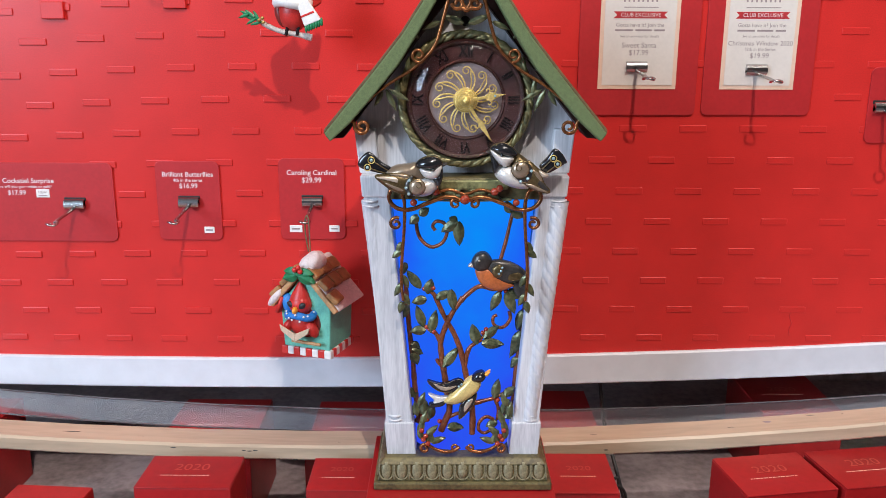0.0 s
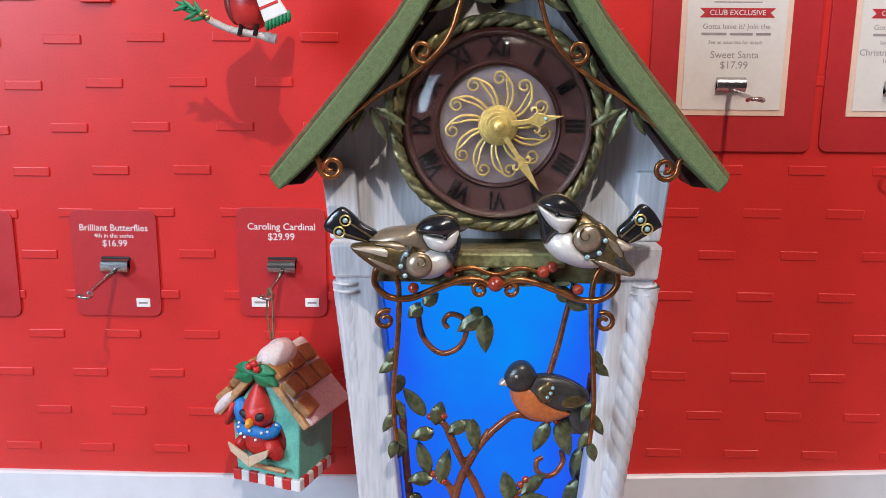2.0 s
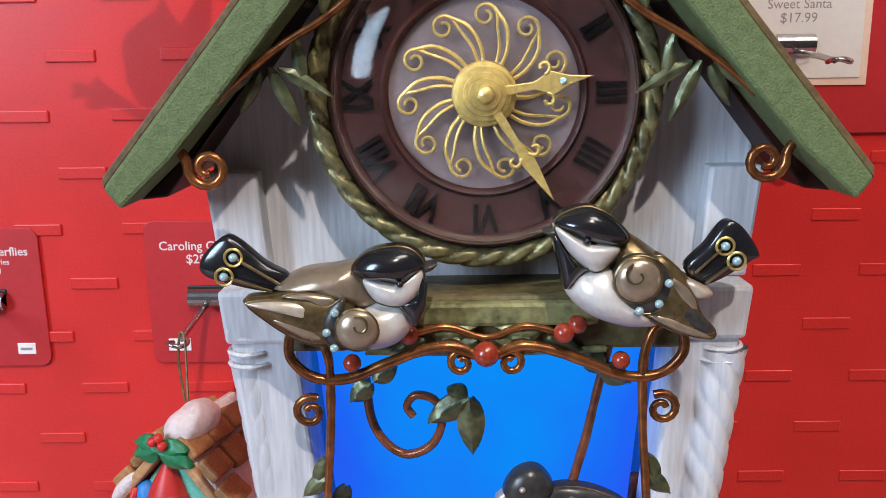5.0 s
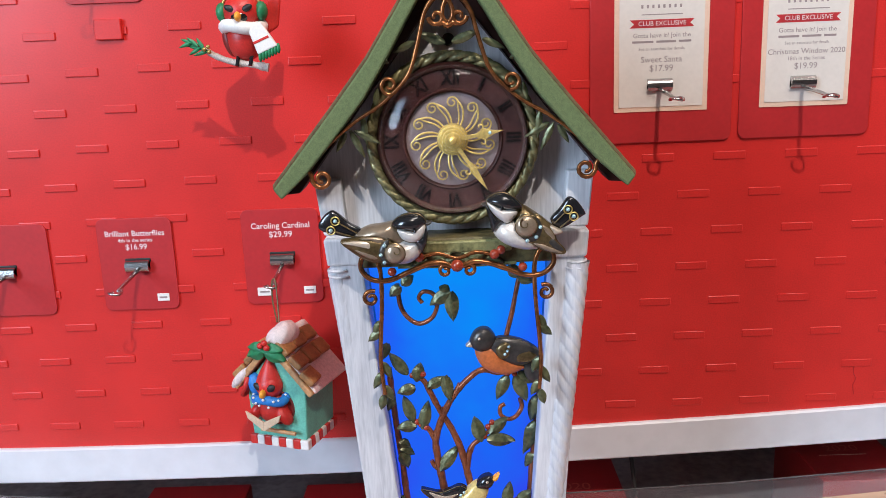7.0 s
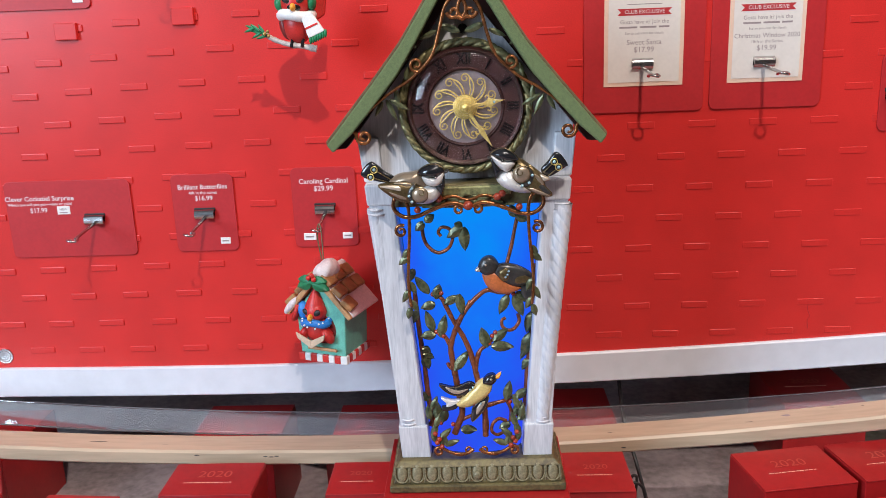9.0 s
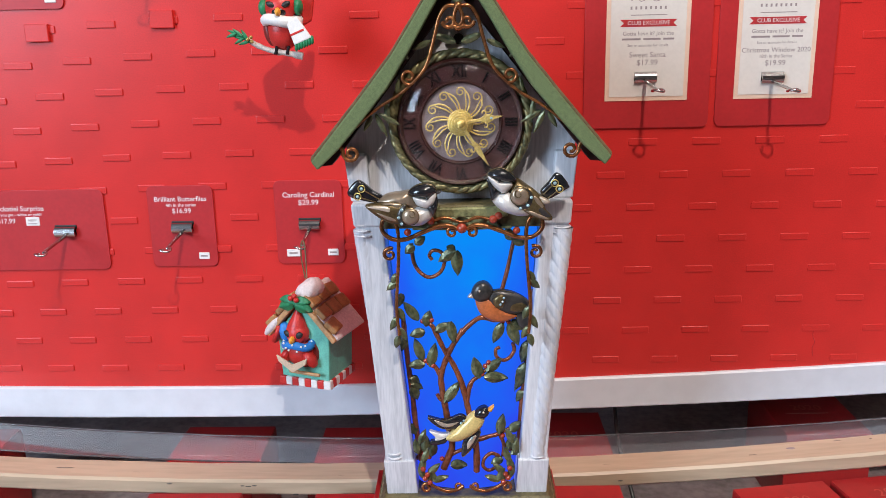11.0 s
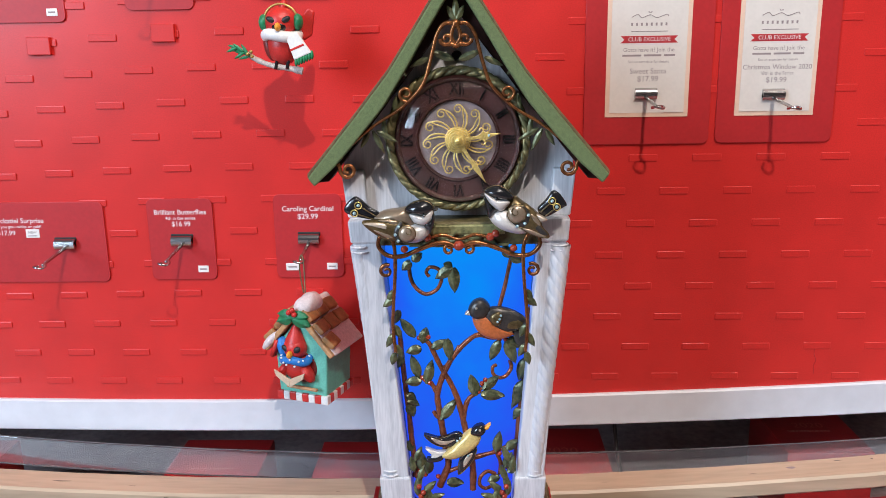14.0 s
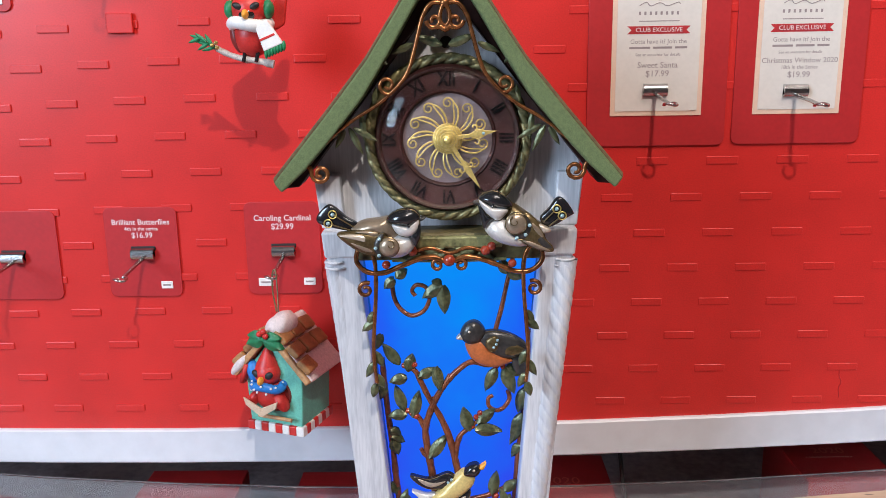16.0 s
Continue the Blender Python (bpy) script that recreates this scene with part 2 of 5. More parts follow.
def block(x0, y0, z0, x1, y1, z1, bevel=0.0):
    bm = bmesh.new()
    bmesh.ops.create_cube(bm, size=1)
    for v in bm.verts:
        v.co = ((x0 + x1) / 2 + v.co.x * (x1 - x0), (y0 + y1) / 2 + v.co.y * (y1 - y0), (z0 + z1) / 2 + v.co.z * (z1 - z0))
    if bevel:
        bmesh.ops.bevel(bm, geom=bm.edges[:], offset=bevel, segments=2, affect="EDGES", profile=0.5)
    return export(bm)


def export(bm):
    bm.verts.index_update()
    out = [v.co.copy() for v in bm.verts], [[v.index for v in f.verts] for f in bm.faces]
    bm.free()
    return (*out, "flat")


def prism(outline, y0, y1, bevel=0.0):
    """An outline of (x, z), anticlockwise as seen from the front, drawn out from y0 (front) to y1."""
    bm = bmesh.new()
    front = [bm.verts.new((x, y0, z)) for x, z in outline]
    back = [bm.verts.new((x, y1, z)) for x, z in outline]
    n = len(outline)
    bm.faces.new(front)
    bm.faces.new(back[::-1])
    for i in range(n):
        bm.faces.new((front[i], back[i], back[(i + 1) % n], front[(i + 1) % n]))
    bmesh.ops.recalc_face_normals(bm, faces=bm.faces[:])
    if bevel:
        bmesh.ops.bevel(bm, geom=bm.edges[:], offset=bevel, segments=2, affect="EDGES", profile=0.5)
    return export(bm)


def bowed(x0, y0, z0, x1, y1, z1, bow, lean, bevel, n=24):
    """A long sagging board along x: it leans up to the right and its ends rise by bow times x squared."""
    ring = [(y0 + bevel, z0), (y1 - bevel, z0), (y1, z0 + bevel), (y1, z1 - bevel), (y1 - bevel, z1), (y0 + bevel, z1), (y0, z1 - bevel), (y0, z0 + bevel)]
    v = [Vector((x, y, z + bow * min(x * x, 0.2) + lean * x)) for x in (x0 + (x1 - x0) * i / n for i in range(n + 1)) for y, z in ring]
    f = [(i * 8 + k, i * 8 + (k + 1) % 8, (i + 1) * 8 + (k + 1) % 8, (i + 1) * 8 + k) for i in range(n) for k in range(8)]
    return v, [q[::-1] for q in f] + [tuple(range(8)), tuple(range(n * 8, n * 8 + 8))[::-1]], "flat"


def hexa(bottom, top, bevel=0.0):
    """A solid between two rectangles (x0, y0, x1, y1, z)."""
    bm = bmesh.new()
    rings = [[bm.verts.new(p) for p in ((a, b, z), (c, b, z), (c, d, z), (a, d, z))] for a, b, c, d, z in (bottom, top)]
    bm.faces.new(rings[0][::-1])
    bm.faces.new(rings[1])
    for i in range(4):
        bm.faces.new((rings[0][i], rings[0][(i + 1) % 4], rings[1][(i + 1) % 4], rings[1][i]))
    if bevel:
        bmesh.ops.bevel(bm, geom=bm.edges[:], offset=bevel, segments=2, affect="EDGES", profile=0.5)
    return export(bm)


def spline(points, per=8):
    p = [Vector(q) for q in points]
    p = [p[0] * 2 - p[1]] + p + [p[-1] * 2 - p[-2]]
    out = []
    for i in range(1, len(p) - 2):
        a, b, c, d = p[i - 1:i + 3]
        for k in range(per):
            t = k / per
            out.append(0.5 * (2 * b + (c - a) * t + (2 * a - 5 * b + 4 * c - d) * t * t + (3 * b - a - 3 * c + d) * t ** 3))
    return out + [p[-2]]


def tube(points, r0, r1=None, seg=8, rough=0.0):
    """A round rod along a line of points, from radius r0 to r1, with closed ends."""
    r1 = r0 if r1 is None else r1
    n, v, f, side = len(points), [], [], None
    for i, p in enumerate(points):
        way = (points[min(i + 1, n - 1)] - points[max(i - 1, 0)]).normalized()
        side = way.orthogonal().normalized() if side is None else (side - way * side.dot(way)).normalized()
        up = way.cross(side)
        r = r0 + (r1 - r0) * i / (n - 1)
        if rough:
            r *= 1 + rough * noise.noise(p * 260)
        v += [p + (side * math.cos(a) + up * math.sin(a)) * r for a in (2 * math.pi * k / seg for k in range(seg))]
    for i in range(n - 1):
        f += [(i * seg + k, i * seg + (k + 1) % seg, (i + 1) * seg + (k + 1) % seg, (i + 1) * seg + k) for k in range(seg)]
    f += [tuple(range(seg))[::-1], tuple(range((n - 1) * seg, n * seg))]
    return v, f


def ball(c, r, m=None, n=10, egg=0.0):
    """An egg of radii r round c; egg narrows its +x end."""
    r = (r, r, r) if isinstance(r, (int, float)) else r
    m = m or Matrix.Identity(3)
    v, f, w = [], [], n * 2
    for i in range(n + 1):
        t = math.pi * i / n
        for k in range(w):
            a = 2 * math.pi * k / w
            p = Vector((math.cos(t), math.sin(t) * math.cos(a), math.sin(t) * math.sin(a)))
            s = 1 - egg * p.x
            v.append(Vector(c) + m @ Vector((p.x * r[0], p.y * r[1] * s, p.z * r[2] * s)))
    for i in range(n):
        f += [(i * w + k, (i + 1) * w + k, (i + 1) * w + (k + 1) % w, i * w + (k + 1) % w) for k in range(w)]
    return v, f


def turned(profile, seg=48, whole=True):
    """A shape turned about the y axis: profile of (radius, y)."""
    v, f, n = [], [], len(profile)
    for k in range(seg):
        a = 2 * math.pi * k / seg
        v += [Vector((r * math.cos(a), y, r * math.sin(a))) for r, y in profile]
    for k in range(seg):
        f += [(k * n + i, k * n + i + 1, (k + 1) % seg * n + i + 1, (k + 1) % seg * n + i) for i in range(n - 1)]
    return v, f


def curl(cx, cz, r, start, turns, y, inner=0.25, per=14):
    """Points of a spiral in the front plane that winds inwards; start in degrees, turns signed."""
    n = max(6, int(abs(turns) * per))
    out = []
    for i in range(n + 1):
        t = i / n
        a = radians(start) + 2 * math.pi * turns * t
        q = r * (1 - (1 - inner) * t)
        out.append(Vector((cx + q * math.cos(a), y, cz + q * math.sin(a))))
    return out


def leaf_shape(length, width, bend=0.15, thick=0.0009):
    """A leaf along +x with a raised midrib and veins, tip bent back."""
    v, f, n, w = [], [], 8, 6
    for face in (-1, 1):
        for i in range(n + 1):
            t = i / n
            half = width / 2 * (math.sin(math.pi * min(1, t * 0.97 + 0.03) ** 0.8) ** 0.8 + 0.03)
            for k in range(w + 1):
                s = k / w * 2 - 1
                lift = (1 - abs(s)) * 0.22 * width + 0.05 * width * math.cos(9 * t * math.pi) * (1 - abs(abs(s) * 2 - 1)) - bend * length * t * t
                v.append(Vector((t * length, -lift - (thick if face < 0 else -0.0002), s * half)))
    row = w + 1
    for side in (0, 1):
        o = side * (n + 1) * row
        for i in range(n):
            for k in range(w):
                q = (o + i * row + k, o + i * row + k + 1, o + (i + 1) * row + k + 1, o + (i + 1) * row + k)
                f.append(q if side == 0 else q[::-1])
    o = (n + 1) * row
    rim = [i * row for i in range(n + 1)] + [n * row + k for k in range(1, row)] + [i * row + w for i in range(n - 1, -1, -1)] + list(range(w - 1, 0, -1))
    for i in range(len(rim)):
        a, b = rim[i], rim[(i + 1) % len(rim)]
        f.append((a, b, b + o, a + o))
    return v, f


def leaf_at(x, z, angle, length, width, y, tip=0.0, bend=0.12):
    """Vertices of a leaf whose stalk is at (x, y, z) and which points to angle degrees in the front plane."""
    m = Matrix.Translation((x, y, z)) @ Matrix.Rotation(radians(-angle), 4, "Y") @ Matrix.Rotation(radians(tip), 4, "Z")
    v, f = leaf_shape(length, width, bend)
    return [m @ p for p in v], f


def words(text, size, material, name, parent, m, align="CENTER", thick=0.0, bold=0.003):
    """Lettering that stands in the x-z plane and faces the front."""
    cu = bpy.data.curves.new(name, "FONT")
    cu.body, cu.size, cu.align_x, cu.align_y, cu.extrude, cu.resolution_u = text, size, align, "CENTER", thick, 3
    cu.offset = bold * size
    tmp = bpy.data.objects.new("tmp", cu)
    scene.collection.objects.link(tmp)
    me = bpy.data.meshes.new_from_object(tmp.evaluated_get(bpy.context.evaluated_depsgraph_get()))
    bpy.data.objects.remove(tmp)
    me.transform(Matrix.Rotation(radians(90), 4, "X"))
    me.materials.clear()
    me.materials.append(material)
    ob = new(name, me)
    ob.parent = parent
    ob.matrix_basis = m
    return ob


# ---- the setting ----
wall = tagged(part("wall_north", one(block(-1.6, 0.0, 0.012, 1.6, 0.012, 1.5, 0.0)), RED_WALL), "red slotted display board with embossed tabs", "wall", kind="structure")
tagged(part("trim", one(bowed(-1.2, -0.004, -0.0068, 1.2, 0.014, 0.0206, 0.0515, 0.020, 0.0012)), WHITE_PAINT), "white painted board edge under the red panel", "trim", kind="structure")
shelf = tagged(part("floor", one(block(-1.6, -0.75, -0.16, 1.6, 0.30, -0.13, 0.001)), SHELF_GREY), "grey worn shelf under the glass", "shelf", kind="structure")
tagged(part("wall_back", one(block(-1.6, 0.30, -0.16, 1.6, 0.33, 1.5)), SHELF_GREY), "grey panel behind the display", "wall", kind="structure")
tagged(part("wall_south", one(block(-2.6, -3.03, -1.1, 2.6, -3.0, 2.2)), ROOM), "pale shop wall", "wall", kind="structure")
tagged(part("wall_west", one(block(-2.63, -3.0, -1.1, -2.6, 0.33, 2.2)), ROOM), "pale shop wall", "wall", kind="structure")
tagged(part("wall_east", one(block(2.6, -3.0, -1.1, 2.63, 0.33, 2.2)), ROOM), "pale shop wall", "wall", kind="structure")
tagged(part("ceiling", one(block(-2.63, -3.03, 2.2, 2.63, 0.33, 2.23)), ROOM), "white shop ceiling", "ceiling", kind="structure")
tagged(part("ground", one(block(-2.63, -3.03, -1.13, 2.63, 0.33, -1.1)), CARPET), "grey shop carpet", "floor", kind="structure")

rail = thing("wooden_rail", "cream painted wooden rail with scuffs and a knot", "rail")
part("bar", one(bowed(-1.2, -0.0890, -0.0316, 1.2, -0.0610, -0.0190, 0.120, 0.022, 0.0018)), RAIL, rail)
for sx in (-1.15, 1.15):
    part("support", one(block(sx - 0.02, -0.085, -0.1305, sx + 0.02, -0.065, -0.0100, 0.001)), RAIL, rail)
pane = thing("glass_shelf", "clear glass shelf with painted reflection haze behind the wooden rail", "shelf")


def glass_strip(y0, z0, y1, z1, bow=0.120, lean=0.022, n=24):
    """A closed strip of glass along x that follows the rail's bow."""
    v, f = [], []
    for i in range(n + 1):
        x = -1.2 + 2.4 * i / n
        v += [Vector((x, y, z + bow * x * x)) for y, z in ((y0, z0), (y1, z0), (y1, z1), (y0, z1))]
    for i in range(n):
        f += [(4 * i + k, 4 * i + 4 + k, 4 * i + 4 + (k + 1) % 4, 4 * i + (k + 1) % 4) for k in range(4)]
    f += [(0, 1, 2, 3), (4 * n + 3, 4 * n + 2, 4 * n + 1, 4 * n)]
    bm = bmesh.new()
    vs = [bm.verts.new(p) for p in v]
    for q in f:
        bm.faces.new([vs[k] for k in q])
    bmesh.ops.recalc_face_normals(bm, faces=bm.faces[:])
    return export(bm)


part("pane", one(glass_strip(-0.0606, -0.0235, -0.0195, -0.0222), False), SHELF_GLASS, pane).visible_shadow = False
part("dust_seam", one(glass_strip(-0.0200, -0.0221, -0.0190, -0.0216), False), SEAM, pane, "grey line of dust")

# ---- red ornament boxes ----


def ornament_box(x0, x1, y_back, y_front, top, title, tilt=0.0, line=True):
    w, d, h = x1 - x0, y_back - y_front, top + 0.13
    ob = thing("ornament_box", "closed red card gift box with embossed foil year", "box", pose((x0 + x1) / 2, (y_back + y_front) / 2, -0.13, 0, 0, tilt), "red boxes under the display")
    part("body", one(block(-w / 2, -d / 2, 0, w / 2, d / 2, h - 0.0012, 0.0007)), BOX_RED, ob)
    part("lid", one(block(-w / 2 + 0.0003, -d / 2 - 0.0006, h - 0.0012, w / 2 - 0.0003, d / 2, h, 0.0005)), BOX_RED, ob)
    flat = Matrix.Rotation(radians(-90), 4, "X")
    if title:
        words("2020", w * 0.19, FOIL, "year", ob, Matrix.Translation((0, 0.005, h + 0.0003)) @ flat)
    if line:
        x = -w * 0.30
        for k in (0.030, 0.018, 0.042, 0.024, 0.058, 0.036, 0.050, 0.028, 0.055, 0.040, 0.046, 0.030):
            part("text_bar", one(block(x, -0.0064, h, x + w * k * 0.88, -0.0059, h + 0.0002)), PEACH, ob)
            x += w * (k + 0.006)
    return ob


ornament_box(-0.2245, -0.1555, -0.1050, -0.1500, -0.020, True)
ornament_box(-0.2385, -0.1690, -0.1530, -0.2050, -0.036, False, line=False)
ornament_box(-0.1015, -0.0560, -0.1070, -0.1520, -0.020, True)
ornament_box(0.0720, 0.1210, -0.0980, -0.1545, -0.020, True)
ornament_box(0.2045, 0.2745, -0.0990, -0.1530, -0.020, True, tilt=9)
ornament_box(0.2790, 0.3490, -0.0880, -0.1420, -0.020, True, tilt=9)
ornament_box(0.2060, 0.2740, -0.1640, -0.2160, -0.027, False, tilt=9, line=False)
ornament_box(0.2810, 0.3500, -0.1530, -0.2050, -0.027, False, tilt=9, line=False)
ornament_box(0.1400, 0.2000, -0.1850, -0.2350, -0.052, False, line=False)
ornament_box(-0.3290, -0.2700, -0.1150, -0.1700, -0.040, False, tilt=-4, line=False)
ornament_box(-0.4230, -0.3570, -0.0950, -0.1650, -0.020, False, tilt=30, line=False)
for x0, x1, y0 in ((-0.2500, -0.1685, 0.062), (-0.1215, -0.0400, 0.058), (0.0550, 0.1350, 0.085), (0.2940, 0.3700, 0.135), (-0.4900, -0.4080, 0.060)):
    ornament_box(x0, x1, y0, y0 - 0.100, -0.050, True)
ornament_box(-0.0545, 0.0700, -0.1080, -0.2140, -0.0005, False, line=False)

cable = thing("power_cable", "thin black power cable hanging behind the rail", "cable")
part("cord", one(tube(spline([(0.140, 0.06, 0.02), (0.140, 0.03, -0.022), (0.143, 0.02, -0.052), (0.152, 0.0, -0.088), (0.155, -0.07, -0.115), (0.152, -0.10, -0.1285), (0.144, -0.15, -0.1285)], 10), 0.0017)), CABLE, cable)
cord = thing("power_cable", "thin black cable loop hanging below the rail", "cable")
part("cord", one(tube(spline([(0.125, -0.078, -0.1285), (0.125, -0.096, -0.0760), (0.127, -0.097, -0.0460), (0.132, -0.098, -0.0420), (0.131, -0.098, -0.0560), (0.126, -0.098, -0.0580), (0.129, -0.099, -0.0470), (0.137, -0.099, -0.0520), (0.139, -0.102, -0.0710), (0.136, -0.108, -0.1160), (0.137, -0.128, -0.1285)], 10), 0.0012)), CABLE, cord)

# ---- price cards and hooks on the board ----


def plate(name, x0, x1, z0, z1, label, depth=0.0011):
    ob = thing(name, label, "price card", pose((x0 + x1) / 2, -0.0005, (z0 + z1) / 2), "price cards on the board")
    w, h, r = (x1 - x0) / 2, (z1 - z0) / 2, 0.005
    outline = []
    for cx, cz, a0 in ((w - r, -h + r, -90), (w - r, h - r, 0), (-w + r, h - r, 90), (-w + r, -h + r, 180)):
        outline += [(cx + r * math.cos(radians(a0 + a)), cz + r * math.sin(radians(a0 + a))) for a in (0, 22, 45, 67, 90)]
    part("card", one(prism(outline, -depth, 0.0004, 0.0003), False), RED_TAG, ob)
    return ob


def hook(x, z, group="metal hooks on the board"):
    """A steel clip with a straight arm that ends in a flat ring."""
    ob = thing("display_hook", "steel display hook clipped into the red board", "hook", pose(x, 0, z), group)
    prof = []
    for i in range(9):
        a = radians(-80 + 160 * i / 8)
        prof.append((-0.0025 - 0.004 * math.cos(a), 0.0044 * math.sin(a)))
    v, f = [], []
    for xx in (-0.0082, 0.0082):
        v += [Vector((xx, y, zz)) for y, zz in prof] + [Vector((xx, 0.0, -0.0045)), Vector((xx, 0.0, 0.0045))]
    n = len(prof) + 2
    f = [(i, (i + 1) % n, n + (i + 1) % n, n + i) for i in range(n)] + [tuple(range(n))[::-1], tuple(range(n, 2 * n))]
    part("clip", one((v, f), False), CHROME, ob)
    part("slot", one(block(-0.0090, -0.0022, 0.0025, 0.0090, -0.0008, 0.0056, 0.0006)), CABLE, ob)
    part("arm", one(tube(spline([(0, -0.004, -0.0030), (0, -0.012, -0.0036), (0.0002, -0.028, -0.0050), (0.0002, -0.0425, -0.0066)], 5), 0.0015, 0.0012, 8)), CHROME, ob)
    ring = [Vector((0.0042 * math.sin(a), -0.0468 + 0.0042 * math.cos(a), -0.0066 + 0.0006 * math.sin(2 * a))) for a in (2 * math.pi * i / 20 * 0.9 for i in range(21))]
    part("ring", one(tube(ring, 0.0009)), CHROME, ob)
    return ob


def line(ob, text, x, z, size, material=WHITE_INK, name="lettering"):
    return words(text, size, material, name, ob, pose(x, -0.0012, z), bold=0.012)


def sticker(ob, x, z, w=0.0078, h=0.005, fresh=False):
    s = part("price_sticker", one(block(x - w / 2, -0.0017, z - h / 2, x + w / 2, -0.001, z + h / 2, 0.0003)), WHITE, ob, "small white sticker")
    if fresh:
        words("NEW", 0.0030, GREY_INK, "lettering", s, pose(x, -0.0018, z + 0.0008))
        part("print", one(block(x - w * 0.32, -0.0019, z - 0.0022, x + w * 0.32, -0.0016, z - 0.0015)), GREY_INK, s)
    else:
        part("print", one(block(x - w * 0.32, -0.0019, z - 0.0006, x + w * 0.32, -0.0016, z + 0.0006)), GREY_INK, s)


tag_a = plate("price_card", -0.3850, -0.2770, 0.1225, 0.1885, "wide red price card with white lettering")
line(tag_a, "Clever Cockatiel Surprise", -0.0247, 0.0180, 0.0057)
line(tag_a, "Which one will you get\u2014white or gold?", -0.0247, 0.0132, 0.0034)
line(tag_a, "$17.99", -0.0265, 0.0080, 0.0055)
sticker(tag_a, -0.0049, 0.0077, 0.0110, 0.0070, True)
tag_b = plate("price_card", -0.2420, -0.1892, 0.1240, 0.1903, "red price card with white lettering and a sticker")
line(tag_b, "Brilliant Butterflies", 0.0002, 0.0222, 0.0056)
line(tag_b, "4th in the series", 0.0002, 0.0174, 0.0037)
line(tag_b, "$16.99", 0.0004, 0.0126, 0.0056)
sticker(tag_b, 0.0155, -0.0244, 0.0085, 0.0055)
tag_c = plate("price_card", -0.1405, -0.0865, 0.1250, 0.1930, "red price card with white lettering and two stickers")
line(tag_c, "Caroling Cardinal", 0.0003, 0.0222, 0.0058)
line(tag_c, "$29.99", 0.0000, 0.0160, 0.0060)
sticker(tag_c, 0.0178, -0.0247, 0.0085, 0.0055)
sticker(tag_c, -0.0142, -0.0249, 0.0105, 0.0060)
tag_d = plate("price_card", -0.4035, -0.2885, 0.3262, 0.3900, "red price card with a small white sticker")
sticker(tag_d, 0.0477, -0.0245, 0.0085, 0.0055)
plate("price_card", -0.2425, -0.1904, 0.3340, 0.3960, "red price card with a hook")
plate("price_card", -0.1423, -0.0850, 0.3400, 0.4000, "plain red price card")
plate("price_card", 0.3360, 0.4120, 0.2076, 0.2680, "red price card beside the white notices")


def notice(x0, x1, z0, z1, px0, px1, pz0, lines, label):
    """A cream paper notice with a peach border on a red rounded card."""
    ob = plate("notice_card", px0, px1, pz0, 0.385, label)
    ox, oz = (x0 + x1) / 2 - (px0 + px1) / 2, (z0 + z1) / 2 - (pz0 + 0.385) / 2
    w, h = (x1 - x0) / 2, (z1 - z0) / 2
    part("paper_border", one(block(ox - w, -0.0016, oz - h, ox + w, -0.001, oz + h)), PEACH, ob)
    part("paper", one(block(ox - w + 0.0032, -0.0020, oz - h + 0.0032, ox + w - 0.0032, -0.0012, oz + h - 0.0032)), CREAM, ob)
    top = lambda d: oz + h - d
    y = -0.0021
    g = Geo()
    g.add(tube(spline([(ox - 0.0135, y, top(0.0236)), (ox - 0.009, y, top(0.0216)), (ox - 0.006, y, top(0.0240)), (ox + 0.0, y, top(0.0220)), (ox + 0.005, y, top(0.0240)), (ox + 0.012, y, top(0.0218)), (ox + 0.0135, y, top(0.0230))], 6), 0.00028, seg=5))
    g.add(prism([(ox - 0.0012, top(0.0205)), (ox + 0.0012, top(0.0205)), (ox + 0.0015, top(0.0193)), (ox, top(0.0200)), (ox - 0.0015, top(0.0193))], y, y + 0.0002), None, False)
    part("emblem", g, GREY_INK, ob)
    for i in range(8):
        part("title_bar", one(block(ox - 0.0138 + 0.0036 * i, y, top(0.0298), ox - 0.0138 + 0.0036 * i + 0.0014, y + 0.0002, top(0.0276))), GREY_INK, ob)
    part("subtitle_bar", one(block(ox - 0.0135, y, top(0.0341), ox + 0.0135, y + 0.0002, top(0.0335))), GREY_INK, ob)
    bz0, bz1, bw = top(0.0422), top(0.0370), 0.0212
    rib = part("ribbon", one(prism([(ox - bw, bz0), (ox + bw, bz0), (ox + bw - 0.0028, (bz0 + bz1) / 2), (ox + bw, bz1), (ox - bw, bz1), (ox - bw + 0.0028, (bz0 + bz1) / 2)], y, y + 0.0003), False), RED_INK, ob, "red ribbon banner")
    words("CLUB EXCLUSIVE", 0.0041, WHITE_INK, "lettering", rib, pose(ox, y - 0.0003, (bz0 + bz1) / 2))
    for text, d, s in lines:
        if text:
            words(text, s, GREY_INK, "lettering", ob, pose(ox, y, top(d)))
        else:
            for a, b in ((-1.0, -0.28), (-0.18, 0.48), (0.58, 1.0)):
                part("text_bar", one(block(ox + a * s * 0.95, y, top(d + 0.0007), ox + b * s * 0.95, y + 0.0002, top(d - 0.0007))), GREY_INK, ob)
    return ob


